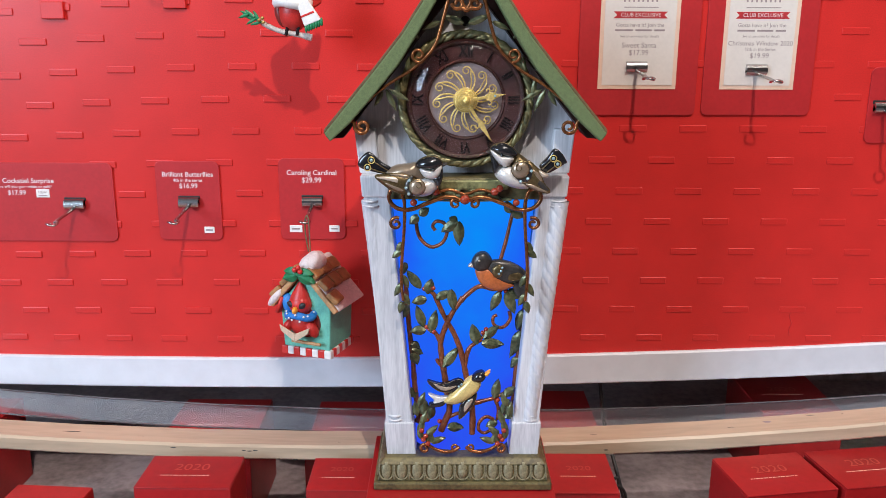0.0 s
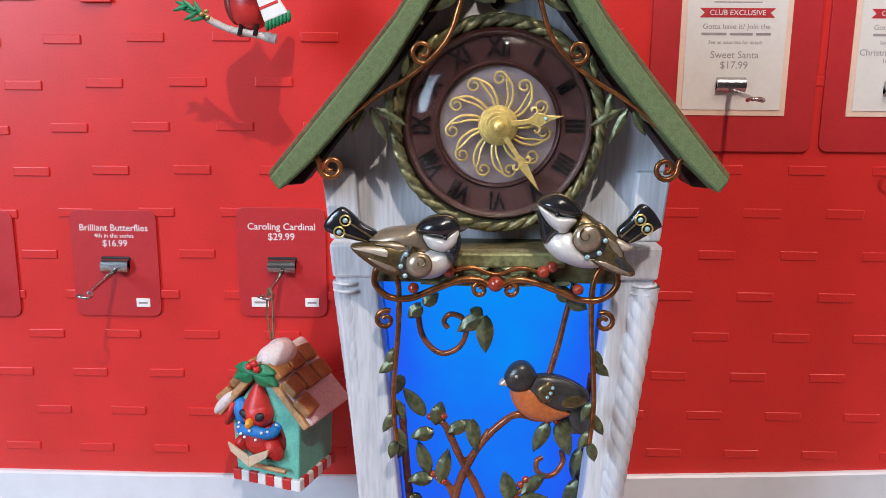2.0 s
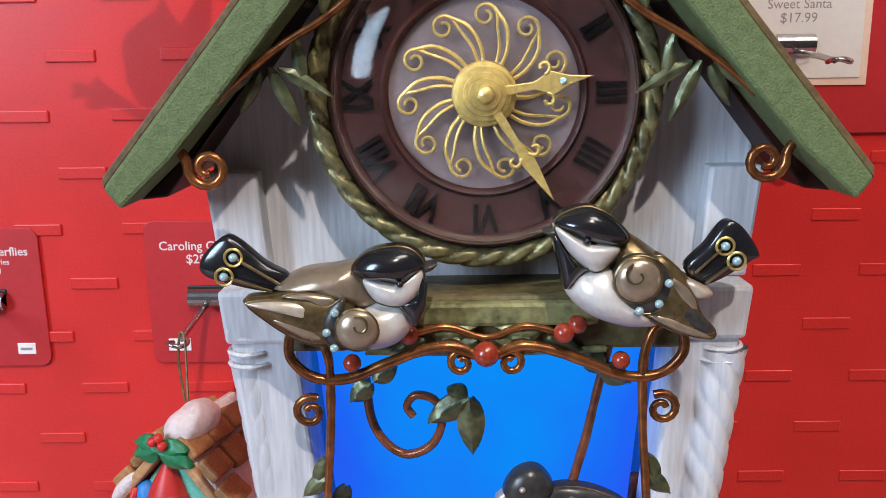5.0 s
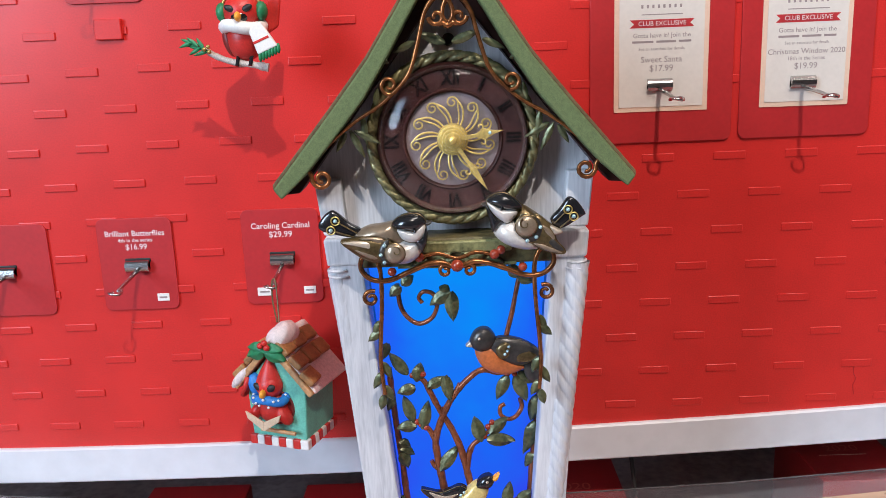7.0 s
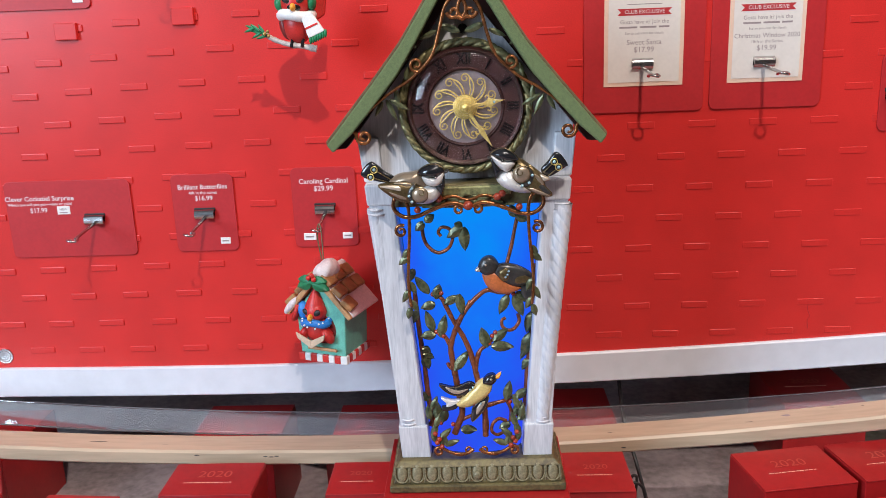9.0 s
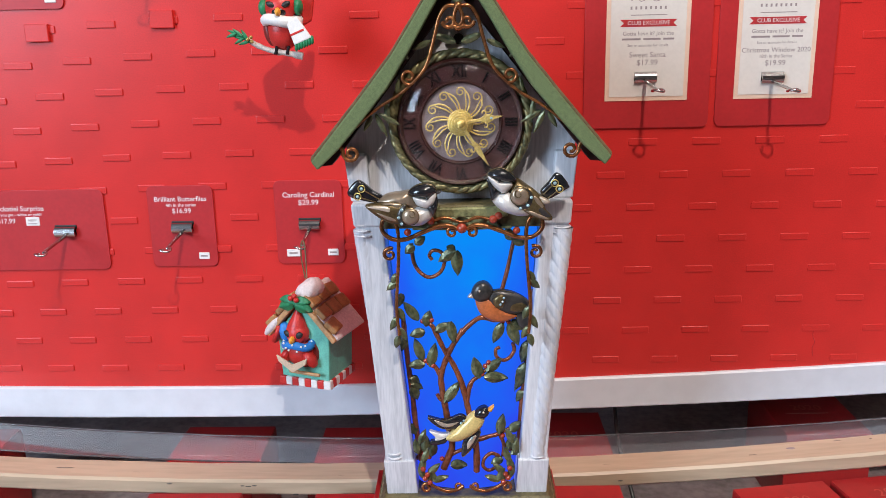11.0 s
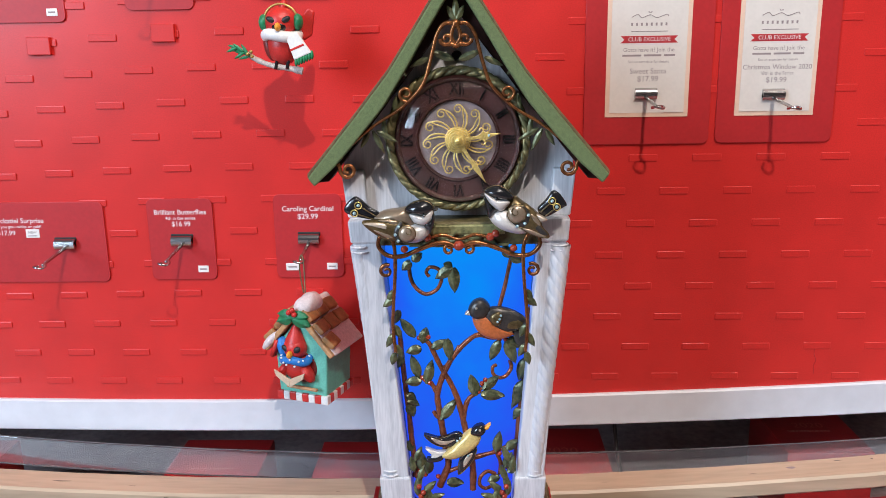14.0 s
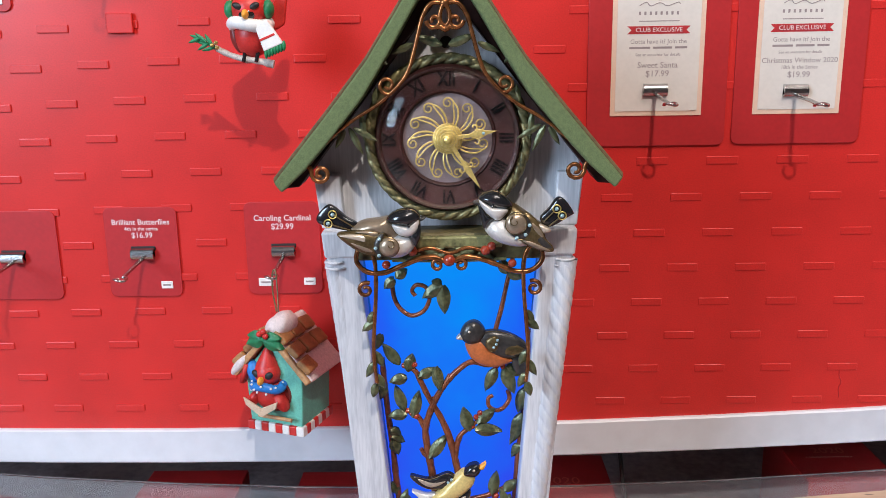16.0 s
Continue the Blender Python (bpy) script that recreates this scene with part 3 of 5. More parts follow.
notice(0.1177, 0.1800, 0.2500, 0.3467, 0.1018, 0.1968, 0.2292,
       [("Gotta have it? Join the", 0.0472, 0.0042), ("", 0.0512, 0.0205), ("See an associate for details", 0.0558, 0.0028), ("Sweet Santa", 0.0628, 0.0056), ("$17.99", 0.0685, 0.0058)], "cream club notice with a red ribbon on a red card")
notice(0.2150, 0.2738, 0.2500, 0.3467, 0.2017, 0.2890, 0.2295,
       [("Gotta have it? Join the", 0.0472, 0.0042), ("", 0.0512, 0.0200), ("See an associate for details", 0.0555, 0.0027), ("Christmas Window 2020", 0.0610, 0.0050), ("18th in the Series", 0.0655, 0.0035), ("$19.99", 0.0705, 0.0056)], "cream club notice with a red ribbon on a red card")

for x, z in ((-0.3100, 0.1542), (-0.2152, 0.1561), (-0.1132, 0.1570), (0.1478, 0.2673), (0.2428, 0.2656), (0.3485, 0.2363), (-0.2153, 0.3695), (-0.1135, 0.3660)):
    hook(x, z)
for x, z in ((-0.3115, 0.3090), (-0.2155, 0.3173)):
    flap = thing("board_flap", "red square flap folded out of the board", "flap", pose(x, 0, z), "flaps on the board")
    part("flap", one(block(-0.009, -0.0032, -0.0066, 0.009, 0.0005, 0.0066, 0.0006)), RED_WALL, flap)
badge = thing("round_sticker", "small round silver sticker on the red board", "sticker", pose(-0.4100, 0, 0.0320))
part("disc", one(turned([(0.0, -0.0012), (0.0068, -0.0012), (0.0072, -0.0006), (0.0072, 0.0004), (0.0, 0.0004)], 28)), CHROME, badge)
part("ring", one(turned([(0.0048, -0.0012), (0.0050, -0.0016), (0.0054, -0.0016), (0.0056, -0.0012)], 28)), GREY_INK, badge)

# ---- the clock ----
MM = 0.001
clock = thing("mantel_clock", "birdhouse mantel clock with green roof and glowing blue panel", "clock", pose(0.0089, -0.1465, 0, 0, -0.2, 0))


def pt(x, z, y):
    return Vector((x * MM, y * MM, z * MM))


def path(points, y, per=8):
    return spline([pt(x, z, y) for x, z in points], per)


# base: slab, carved band, top plate
part("base_slab", one(block(-0.0590, -0.0400, 0.0, 0.0590, 0.0345, 0.0055, 0.0012)), BRONZE, clock)
band = part("base_band", one(hexa((-0.0565, -0.0375, 0.0565, 0.0325, 0.0055), (-0.0540, -0.0350, 0.0540, 0.0305, 0.0165), 0.0008)), BRONZE, clock, "olive bronze band with carved scallops")
egg = Geo()
egg.add(ball((0, 0.0002, 0.0014), (0.0033, 0.0011, 0.0060), n=7))
arch = [Vector((-0.0046, 0, 0.0058))] + [Vector((0.0046 * math.cos(a), 0, 0.0054 * math.sin(a) + 0.0006)) for a in (radians(180 + 180 * i / 12) for i in range(13))] + [Vector((0.0046, 0, 0.0058))]
egg.add(tube(arch, 0.00055, seg=6))
egg.add(ball((0.00505, 0.0004, -0.0022), (0.0007, 0.0008, 0.0030), n=5))
egg_mesh = egg.mesh("scallop", PATINA)
for i in range(11):
    part("scallop", egg_mesh, None, band, "", pose((i - 5) * 0.0101, -0.0367, 0.0113, -12))
for i in range(6):
    for sx in (-1, 1):
        part("scallop", egg_mesh, None, band, "", pose(sx * 0.0556, (i - 3) * 0.0101, 0.0113, 0, 0, 90) @ pose(0, 0, 0, -12 * sx))
part("rosette", one(ball((0, -0.0373, 0.0112), (0.0028, 0.0018, 0.0032))), PATINA, band)
part("base_top", one(hexa((-0.0555, -0.0365, 0.0555, 0.0320, 0.0165), (-0.0520, -0.0330, 0.0520, 0.0300, 0.0205), 0.0009)), BRONZE, clock)

# posts: flat tapered inner board, twisted outer column, capital


def post(sx):
    a, b = sorted((sx * 0.0490, sx * 0.0315))
    c, d = sorted((sx * 0.0615, sx * 0.0458))
    ob = part("post", one(hexa((a, -0.0270, b, -0.0165, 0.0200), (c, -0.0365, d, -0.020, 0.2000), 0.0010)), WASH, clock, "whitewashed tapered post")
    e = sorted((sx * 0.0505, sx * 0.0310))
    part("post_foot", one(hexa((e[0], -0.0285, e[1], 0.001, 0.0200), (e[0] + sx * 0.0014, -0.0300, e[1] + sx * 0.0014, 0.0, 0.0440), 0.0008)), WASH, ob)
    v, f, n, seg = [], [], 300, 48
    for i in range(n + 1):
        t = i / n
        z = 0.046 + 0.148 * t
        cx = sx * (0.0444 + 0.0134 * t)
        cy = -0.0250 - 0.0080 * t + (0.0020 if sx < 0 else 0.0)
        for k in range(seg):
            q = 2 * math.pi * k / seg
            r = ((0.0048 if sx < 0 else 0.0055) + 0.0008 * t) * (1.0 - (0.12 if sx > 0 else 0.05) * (1 - abs(math.sin(q * 3 + sx * 62 * t))) ** 2)
            v.append(Vector((cx + r * math.cos(q), cy + r * math.sin(q), z)))
    for i in range(n):
        f += [(i * seg + k, i * seg + (k + 1) % seg, (i + 1) * seg + (k + 1) % seg, (i + 1) * seg + k) for k in range(seg)]
    part("twisted_column", one((v, f)), WASH, ob, "carved rope-twist column")
    for z, r in ((0.0455, 0.0062), (0.0485, 0.0057), (0.1915, 0.0066), (0.1945, 0.0062)):
        t = (z - 0.046) / 0.148
        ring = [Vector((sx * (0.0448 + 0.0124 * t) + r * 0.80 * math.cos(q), -0.0252 - 0.0080 * t + r * 0.80 * math.sin(q), z)) for q in (2 * math.pi * k / 20 for k in range(21))]
        part("collar", one(tube(ring, 0.0007, seg=6)), WASH, ob)
    g = sorted((sx * 0.0622, sx * 0.0456))
    part("capital", one(hexa((g[0], -0.0378, g[1], 0.0, 0.1970), (g[0] - (sx < 0) * 0.001, -0.0388, g[1] + (sx > 0) * 0.001, 0.0, 0.2105), 0.0012)), WASH, ob)


post(-1), post(1)
for sx in (-1, 1):
    a, b = sorted((sx * 0.0475, sx * 0.0440))
    c, d = sorted((sx * 0.0600, sx * 0.0565))
    part("side_panel", one(hexa((a, -0.0165, b, 0.0295, 0.0205), (c, -0.020, d, 0.044, 0.206), 0.0005)), WASH, clock)
part("back_panel", one(hexa((-0.0475, 0.0265, 0.0475, 0.0297, 0.0205), (-0.062, 0.0412, 0.062, 0.0444, 0.206))), WASH, clock)

# gable body; the roof's edge as (x, z) in millimetres, above and below
EAVE = [(0, 348), (10, 332.8), (23.5, 312), (36.7, 292), (55.5, 268.8), (82, 237.3)]
EAVE_UNDER = [(78.5, 232.6), (67, 243), (54.5, 257), (38.5, 276), (26, 295.5), (16.3, 311.8), (0, 338)]
part("gable", one(prism([(-0.0630, 0.2085), (0.0630, 0.2085), (0.0664, 0.2330), (0.0655, 0.2440), (0.0, 0.3328), (-0.0655, 0.2440), (-0.0664, 0.2330)], -0.0235, 0.0470, 0.0008), False), WASH, clock, "whitewashed gable boards")
for sx in (-1, 1):
    part("corner_board", one(prism([(sx * 0.0520, 0.2105), (sx * 0.0640, 0.2105), (sx * 0.0668, 0.2375), (sx * 0.0540, 0.2375)][::sx], -0.0300, -0.0225, 0.0009), False), WASH, clock)
    part("roof_slab", one(prism([(sx * x * MM, z * MM) for x, z in EAVE + EAVE_UNDER][::-sx], -0.0520, 0.0520, 0.0010), False), ROOF, clock, "gritty green painted roof slab")
    part("roof_edge", one(prism(([(sx * x * MM, (z + 2.3) * MM) for x, z in EAVE] + [(sx * x * MM, (z - 0.1) * MM) for x, z in EAVE[::-1]])[::-sx], -0.0512, 0.0530, 0.0003), False), ROOF_EDGE, clock)
    part("soffit_vine_board", one(prism(([(sx * x * MM, (z + 0.3) * MM) for x, z in EAVE_UNDER[::-1]] + [(sx * 0.0720, 0.2335), (0, 0.3250)])[::-sx], -0.0400, -0.0225, 0.0006), False), BROWN, clock)

# dial
CZ = 0.2555
dial = thing("dial", "", "", pose(0.0002, -0.0352, CZ))
dial.parent = clock
part("dial_ring", one(turned([(0.0212, 0.002), (0.0216, -0.0030), (0.0226, -0.0036), (0.0234, -0.0026), (0.0318, -0.0034), (0.0326, -0.0050), (0.0340, -0.0052), (0.0350, -0.0036), (0.0354, 0.004)], 72)), BROWN, dial, "dark brown dial ring")
part("dial_case", one(turned([(0.0340, 0.0130), (0.0395, 0.0125), (0.0392, 0.0), (0.0350, 0.0)], 64)), BRONZE, dial, "dark olive case behind the dial")
part("disc", one(turned([(0.0, -0.0010), (0.0100, -0.0012), (0.0216, -0.0014)], 48)), DISC, dial, "pale rose silver disc")
ROMAN = ("XII", "I", "II", "III", "IIII", "V", "VI", "VII", "VIII", "IX", "X", "XI")
for h, text in enumerate(ROMAN):
    a = radians(90 - 30 * h)
    words(text, 0.0088, NUMERAL, "numeral", dial, pose(0.0278 * math.cos(a), -0.0036, 0.0278 * math.sin(a)) @ Matrix.Rotation(radians(30 * h), 4, "Y") @ Matrix.Diagonal((0.80, 1, 1.05, 1)), thick=0.0003, bold=0.03)
def turn_pt(r, deg, y=-0.0034):
    return Vector((r * math.cos(radians(deg)), y, r * math.sin(radians(deg))))


spoke = Geo()
sweep = spline([turn_pt(0.0060, 0), turn_pt(0.0105, 4, -0.0040), turn_pt(0.0150, 13, -0.0040), turn_pt(0.0185, 25)], 6)
tip, way = sweep[-1], (sweep[-1] - sweep[-2]).normalized()
heart = tip + Vector((way.z, 0, -way.x)) * -0.0026
first = math.degrees(math.atan2(tip.z - heart.z, tip.x - heart.x))
spoke.add(tube(sweep + curl(heart.x, heart.z, 0.0026, first, 1.15, -0.0034, 0.35, 18)[1:], 0.00048, 0.00036, 6))
spoke.add(tube(spline([turn_pt(0.0060, 9), turn_pt(0.0105, 14, -0.0038), turn_pt(0.0150, 21, -0.0038), turn_pt(0.0178, 23)], 6), 0.00042, 0.00034, 6))
spoke_mesh = spoke.mesh("filigree_spoke", GOLD)
for i in range(11):
    part("filigree_spoke", spoke_mesh, None, dial, "", Matrix.Rotation(radians(360 / 11 * i + 8), 4, "Y"))
part("hub", one(turned([(0.0, -0.0104), (0.0014, -0.0102), (0.0020, -0.0096), (0.0021, -0.0086), (0.0034, -0.0085), (0.0036, -0.0077), (0.0047, -0.0076), (0.0049, -0.0067), (0.0059, -0.0066), (0.0061, -0.0056), (0.0070, -0.0054), (0.0073, -0.0044), (0.0073, -0.0010)], 32)), GOLD, dial, "stepped gold hub")


def hand(length, angle, wide, eye):
    g = Geo()
    out = [(0.004, -0.0011), (length * 0.45, -0.0008), (length * 0.62, -wide), (length * 0.78, -0.0010), (length, 0.0), (length * 0.78, 0.0010), (length * 0.62, wide), (length * 0.45, 0.0008), (0.004, 0.0011)]
    g.add(prism(out, -0.0072, -0.0063, 0.0002), None, False)
    for s in (-1, 1):
        g.add(tube(curl(length * 0.56, s * (wide + 0.0010), 0.0016, -s * 90, s * 0.8, -0.0070, 0.35, 14), 0.00045, seg=6))
    if eye:
        g.add(ball((length * 0.72, -0.0073, 0), 0.0008, n=6), GEM)
    part("hand", g, GOLD, dial, "ornate gold clock hand", Matrix.Rotation(radians(-angle), 4, "Y"))


hand(0.0240, 9, 0.0026, True)
hand(0.0285, -57, 0.0016, False)
cap = [(0.0338 * math.sin(radians(90 * i / 14)), -0.0050 - 0.0085 * math.cos(radians(90 * i / 14))) for i in range(15)]
lens = part("dial_glass", one(turned(cap + [(r * 0.985, y + 0.0005) for r, y in cap[::-1]], 64)), DOME, dial, "domed clear glass")
lens.visible_shadow = False
v, f, n, seg = [], [], 570, 22
for i in range(n):
    a = 2 * math.pi * i / n
    for k in range(seg):
        q = 2 * math.pi * k / seg
        r = 0.0026 * (1.05 - 0.42 * (1 - abs(math.sin(1.5 * q + 18 * a))) ** 2.2)
        v.append(Vector(((0.0376 + r * math.cos(q)) * math.cos(a), -0.0010 + r * math.sin(q), (0.0376 + r * math.cos(q)) * math.sin(a))))
for i in range(n):
    f += [(i * seg + k, i * seg + (k + 1) % seg, (i + 1) % n * seg + (k + 1) % seg, (i + 1) % n * seg + k) for k in range(seg)]
part("rope_rim", one((v, f)), ROPE, dial, "olive gold twisted rope rim")

# glowing drum with its cut-out vines
RY, CY = 0.50, -0.0075


def drum_r(z):
    return 0.0350 + (z - 0.02) / 0.18 * 0.0145


def on_drum(x, z, out=0.0):
    r = drum_r(z * MM) + out
    x = max(-0.985 * r, min(0.985 * r, x * MM))
    return Vector((x, CY - RY * math.sqrt(r * r - x * x), z * MM))


drum = part("light_drum", Geo(), None, clock)
v, f, seg = [], [], 48
for i in range(13):
    z = 0.0208 + (0.2095 - 0.0208) * i / 12
    r = drum_r(z) - 0.0030
    v += [Vector((r * math.cos(2 * math.pi * k / seg), CY + RY * r * math.sin(2 * math.pi * k / seg), z)) for k in range(seg)]
for i in range(12):
    f += [(i * seg + k, i * seg + (k + 1) % seg, (i + 1) * seg + (k + 1) % seg, (i + 1) * seg + k) for k in range(seg)]
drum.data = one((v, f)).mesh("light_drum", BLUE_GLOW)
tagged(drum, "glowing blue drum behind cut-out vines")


def stem(points, r0, r1, out=0.0, name="branch"):
    return part(name, one(tube([on_drum(p.x / MM, p.z / MM, out) for p in path(points, 0)], r0 * 1.25 * MM, r1 * 1.25 * MM, 8, 0.18)), VINE, drum)


def drum_leaf(x, z, angle, length=14, width=5.6):
    a = on_drum(x, z, 0.0006)
    g = leaf_at(a.x, a.z, angle, length * MM, width * MM, a.y - 0.0004, 0, 0.05)
    part("leaf", one(g), LEAF, drum)


def tendril(points, rad=1.25):
    part("tendril", one(tube([on_drum(p.x / MM, p.z / MM, 0.0002) for p in path(points, 0)], rad * MM, rad * 0.85 * MM, 8)), VINE, drum)


def drum_berry(x, z, r=1.9):
    part("berry", one(ball(on_drum(x, z, 0.0012), r * MM, n=6)), BERRY, drum)


stem([(27.4, 135.5), (18.9, 135.9), (10.4, 138.2), (3.5, 133.9), (-3.4, 126.3), (-8.7, 117.1), (-12.4, 107.9), (-14.6, 99.7), (-14.1, 91), (-12.5, 79.6), (-10.6, 66.2), (-8.7, 52.5), (-11.7, 42.7), (-14.4, 35.6)], 1.1, 1.9)
stem([(-24.9, 135.2), (-19.4, 133), (-16.1, 126.4), (-12.8, 119), (-9.2, 112.3), (-5.8, 105.6), (-2.1, 95.9), (0.2, 86), (2.2, 75.7), (4.5, 64.2), (6.5, 48.6), (6.4, 33.9)], 1.1, 1.8)
stem([(-14.6, 99.7), (-16.9, 104.2), (-20, 108), (-23.7, 110.2)], 1.4, 0.9)
stem([(0.9, 82.2), (2.4, 91.3), (4.5, 96.6), (8, 99.6), (13.2, 104)], 1.4, 0.9)
stem([(-13.1, 83.1), (-15.9, 85), (-17.3, 87.6)], 1.3, 0.9)
stem([(-4.5, 124.8), (-1.7, 129.2), (-1, 131.4)], 1.3, 1)
stem([(-8.8, 115.3), (-10.8, 118.3)], 1, 0.8)
stem([(32.3, 193.8), (29, 179.4), (26.4, 167.2), (23.3, 155.6), (21, 146)], 0.9, 1.1)
stem([(-11.7, 44.7), (-7, 47.4), (-2, 49.8)], 1.2, 0.9)
stem([(7.3, 56.4), (14.4, 57.9), (20.8, 59), (29.9, 62.1)], 1.3, 0.9)
stem([(21.1, 59), (23.9, 50.5), (23.2, 42.6)], 1, 0.9)
stem([(-37.2, 137.5), (-35.3, 108.1), (-33.1, 85.5), (-31.6, 62.4), (-28.6, 38.8)], 1.2, 1.5)
stem([(41.9, 151.1), (40.8, 122.3), (38.2, 100.1), (35.5, 73.6), (33.5, 42.6)], 1.2, 1.5)
stem([(-31.5, 38.8), (-27, 47.5), (-21.3, 48.3)], 1, 0.8)
for spec in ((-27.3, 136.3, 128, 14.4, 6), (-22.9, 133, 75, 9.8, 6.5), (-23.6, 129.4, -163, 9.8, 6), (-17.4, 130, 26, 10.7, 5.5), (-8.4, 136.5, -80, 14.8, 6), (-25.5, 110.2, 109, 14.5, 6),
             (-21.1, 106.5, 76, 15.3, 6.2), (-24.1, 108, -172, 10.3, 6.2), (-12.8, 83.1, 53, 16.5, 6.5), (9.1, 99.5, 105, 13.5, 7), (11.8, 99.9, -5, 14.6, 7), (13.2, 103.3, 40, 12.6, 6),
             (-3.7, 181.1, -87, 15.7, 7), (-3.7, 181.1, -147, 12.5, 6.5), (-4.3, 181.1, 156, 5.5, 5), (23.3, 134.1, -114, 14.3, 6), (27.4, 133.3, -69, 15.6, 7), (28.4, 134.7, -33, 10.6, 6.5),
             (20.8, 59.8, 78, 13.4, 6), (27.5, 59.8, 42, 9.4, 6), (-34.2, 96.1, -27, 6.9, 6), (-33.6, 92.3, -22, 8.2, 6), (-33, 90, -69, 9.0, 6.5), (39.4, 118.6, -105, 15.2, 7),
             (38.1, 103.8, -111, 20.0, 8), (37.5, 85.1, -126, 9.4, 6.5), (-31.7, 57.7, 112, 7.1, 5.5), (-25.6, 45.9, 90, 11.8, 6.5), (-22.1, 44.3, 77, 10.5, 6), (-10, 39.5, -4, 10.7, 6.5),
             (-33.2, 43.6, 116, 10.0, 5.5), (26.4, 47.3, 64, 11.2, 6), (28.5, 43.4, 36, 8.7, 6), (-28.4, 183.5, -137, 7.6, 5.5), (-27.7, 184.2, 36, 7.5, 5.5), (29.7, 186.3, -25, 8.4, 6),
             (29, 185.6, 113, 8.3, 6), (-36.7, 151.9, -112, 9.7, 5), (40.7, 136.8, 132, 7.2, 5.5), (-36.2, 122.9, -109, 9.7, 5.5), (23.2, 41.8, -153, 8.5, 5.5)):
    drum_leaf(*spec)
for x, z in ((-24.9, 135.6), (-19.4, 136.6), (-23.8, 109.5), (-19.3, 106.8), (-21.7, 108.3), (7.7, 104), (14.7, 108.8), (12.6, 106.6), (10.5, 101.4), (23.3, 134.8), (27.1, 134), (20.8, 59.8), (23.2, 57.5), (-27.1, 44.3), (-23.5, 42.7), (-15.3, 42.7), (27.5, 47.3)):
    drum_berry(x, z, 1.6)
tendril([(-30.1, 184.2), (-29, 173), (-25.5, 166.7), (-19.8, 163.8), (-13.3, 167.2), (-10.5, 174.2), (-12.4, 179.5), (-17.1, 180.6), (-19.5, 177.5), (-17.9, 174.7)])
tendril([(29.8, 119.4), (30.5, 114.3), (27.4, 109.9), (23.3, 109.1), (19.5, 112.1), (19.2, 116.6), (21.6, 118)])
tendril([(20.7, 43.4), (15.7, 45.8), (11.5, 42.6), (10.7, 37.1), (14.3, 33.9), (19.3, 35.5)])

# cut-out birds on the drum
rot = lambda deg: Matrix.Rotation(radians(-deg), 3, "Y")


def smooth_ring(points, per=5):
    """A closed smooth outline through the points."""
    n, out = len(points), []
    for i in range(n):
        a, b, c, d = (Vector(points[(i + k - 1) % n]) for k in range(4))
        for k in range(per):
            t = k / per
            out.append(0.5 * (2 * b + (c - a) * t + (2 * a - 5 * b + 4 * c - d) * t * t + (3 * b - a - 3 * c + d) * t ** 3))
    return out


def pillow(outline, y, bulge, rings=6):
    """A domed piece of relief: an outline of (x, z) in millimetres, its rim at y, swelling forward by bulge."""
    ring = smooth_ring(outline)
    n = len(ring)
    mid = sum(ring, Vector((0, 0))) / n
    v, f = [pt(p.x, p.y, y + 3.0) for p in ring], []
    for i in range(rings):
        a = math.pi / 2 * i / rings
        v += [pt(mid.x + (p.x - mid.x) * math.cos(a), mid.y + (p.y - mid.y) * math.cos(a), y - bulge * math.sin(a)) for p in ring]
    for i in range(rings):
        f += [(i * n + k, i * n + (k + 1) % n, (i + 1) * n + (k + 1) % n, (i + 1) * n + k) for k in range(n)]
    v.append(pt(mid.x, mid.y, y - bulge))
    f += [(rings * n + k, rings * n + (k + 1) % n, len(v) - 1) for k in range(n)]
    area = sum(ring[k].x * ring[(k + 1) % n].y - ring[(k + 1) % n].x * ring[k].y for k in range(n))
    if area < 0:
        f = [q[::-1] for q in f]
    rim = [pt(mid.x + (p.x - mid.x) * 0.98, mid.y + (p.y - mid.y) * 0.98, y - 0.22 * bulge) for p in ring]
    return (v, f), rim + rim[:1]


def drum_bird(relief, eye, gems, label):
    g = Geo()
    for outline, y, bulge, enamel, lined in relief:
        body, rim = pillow(outline, y, bulge)
        g.add(body, enamel)
        if lined:
            g.add(tube(rim, 0.00022, seg=5), DARKGOLD)
    g.add(ball(pt(eye[0], eye[1], eye[2]), 0.0008, n=6), FEATHER)
    for x, z in gems:
        g.add(ball(pt(x, z, -35.0), 0.0008, n=6), GEM)
    part("bird_cutout", g, None, drum, label)


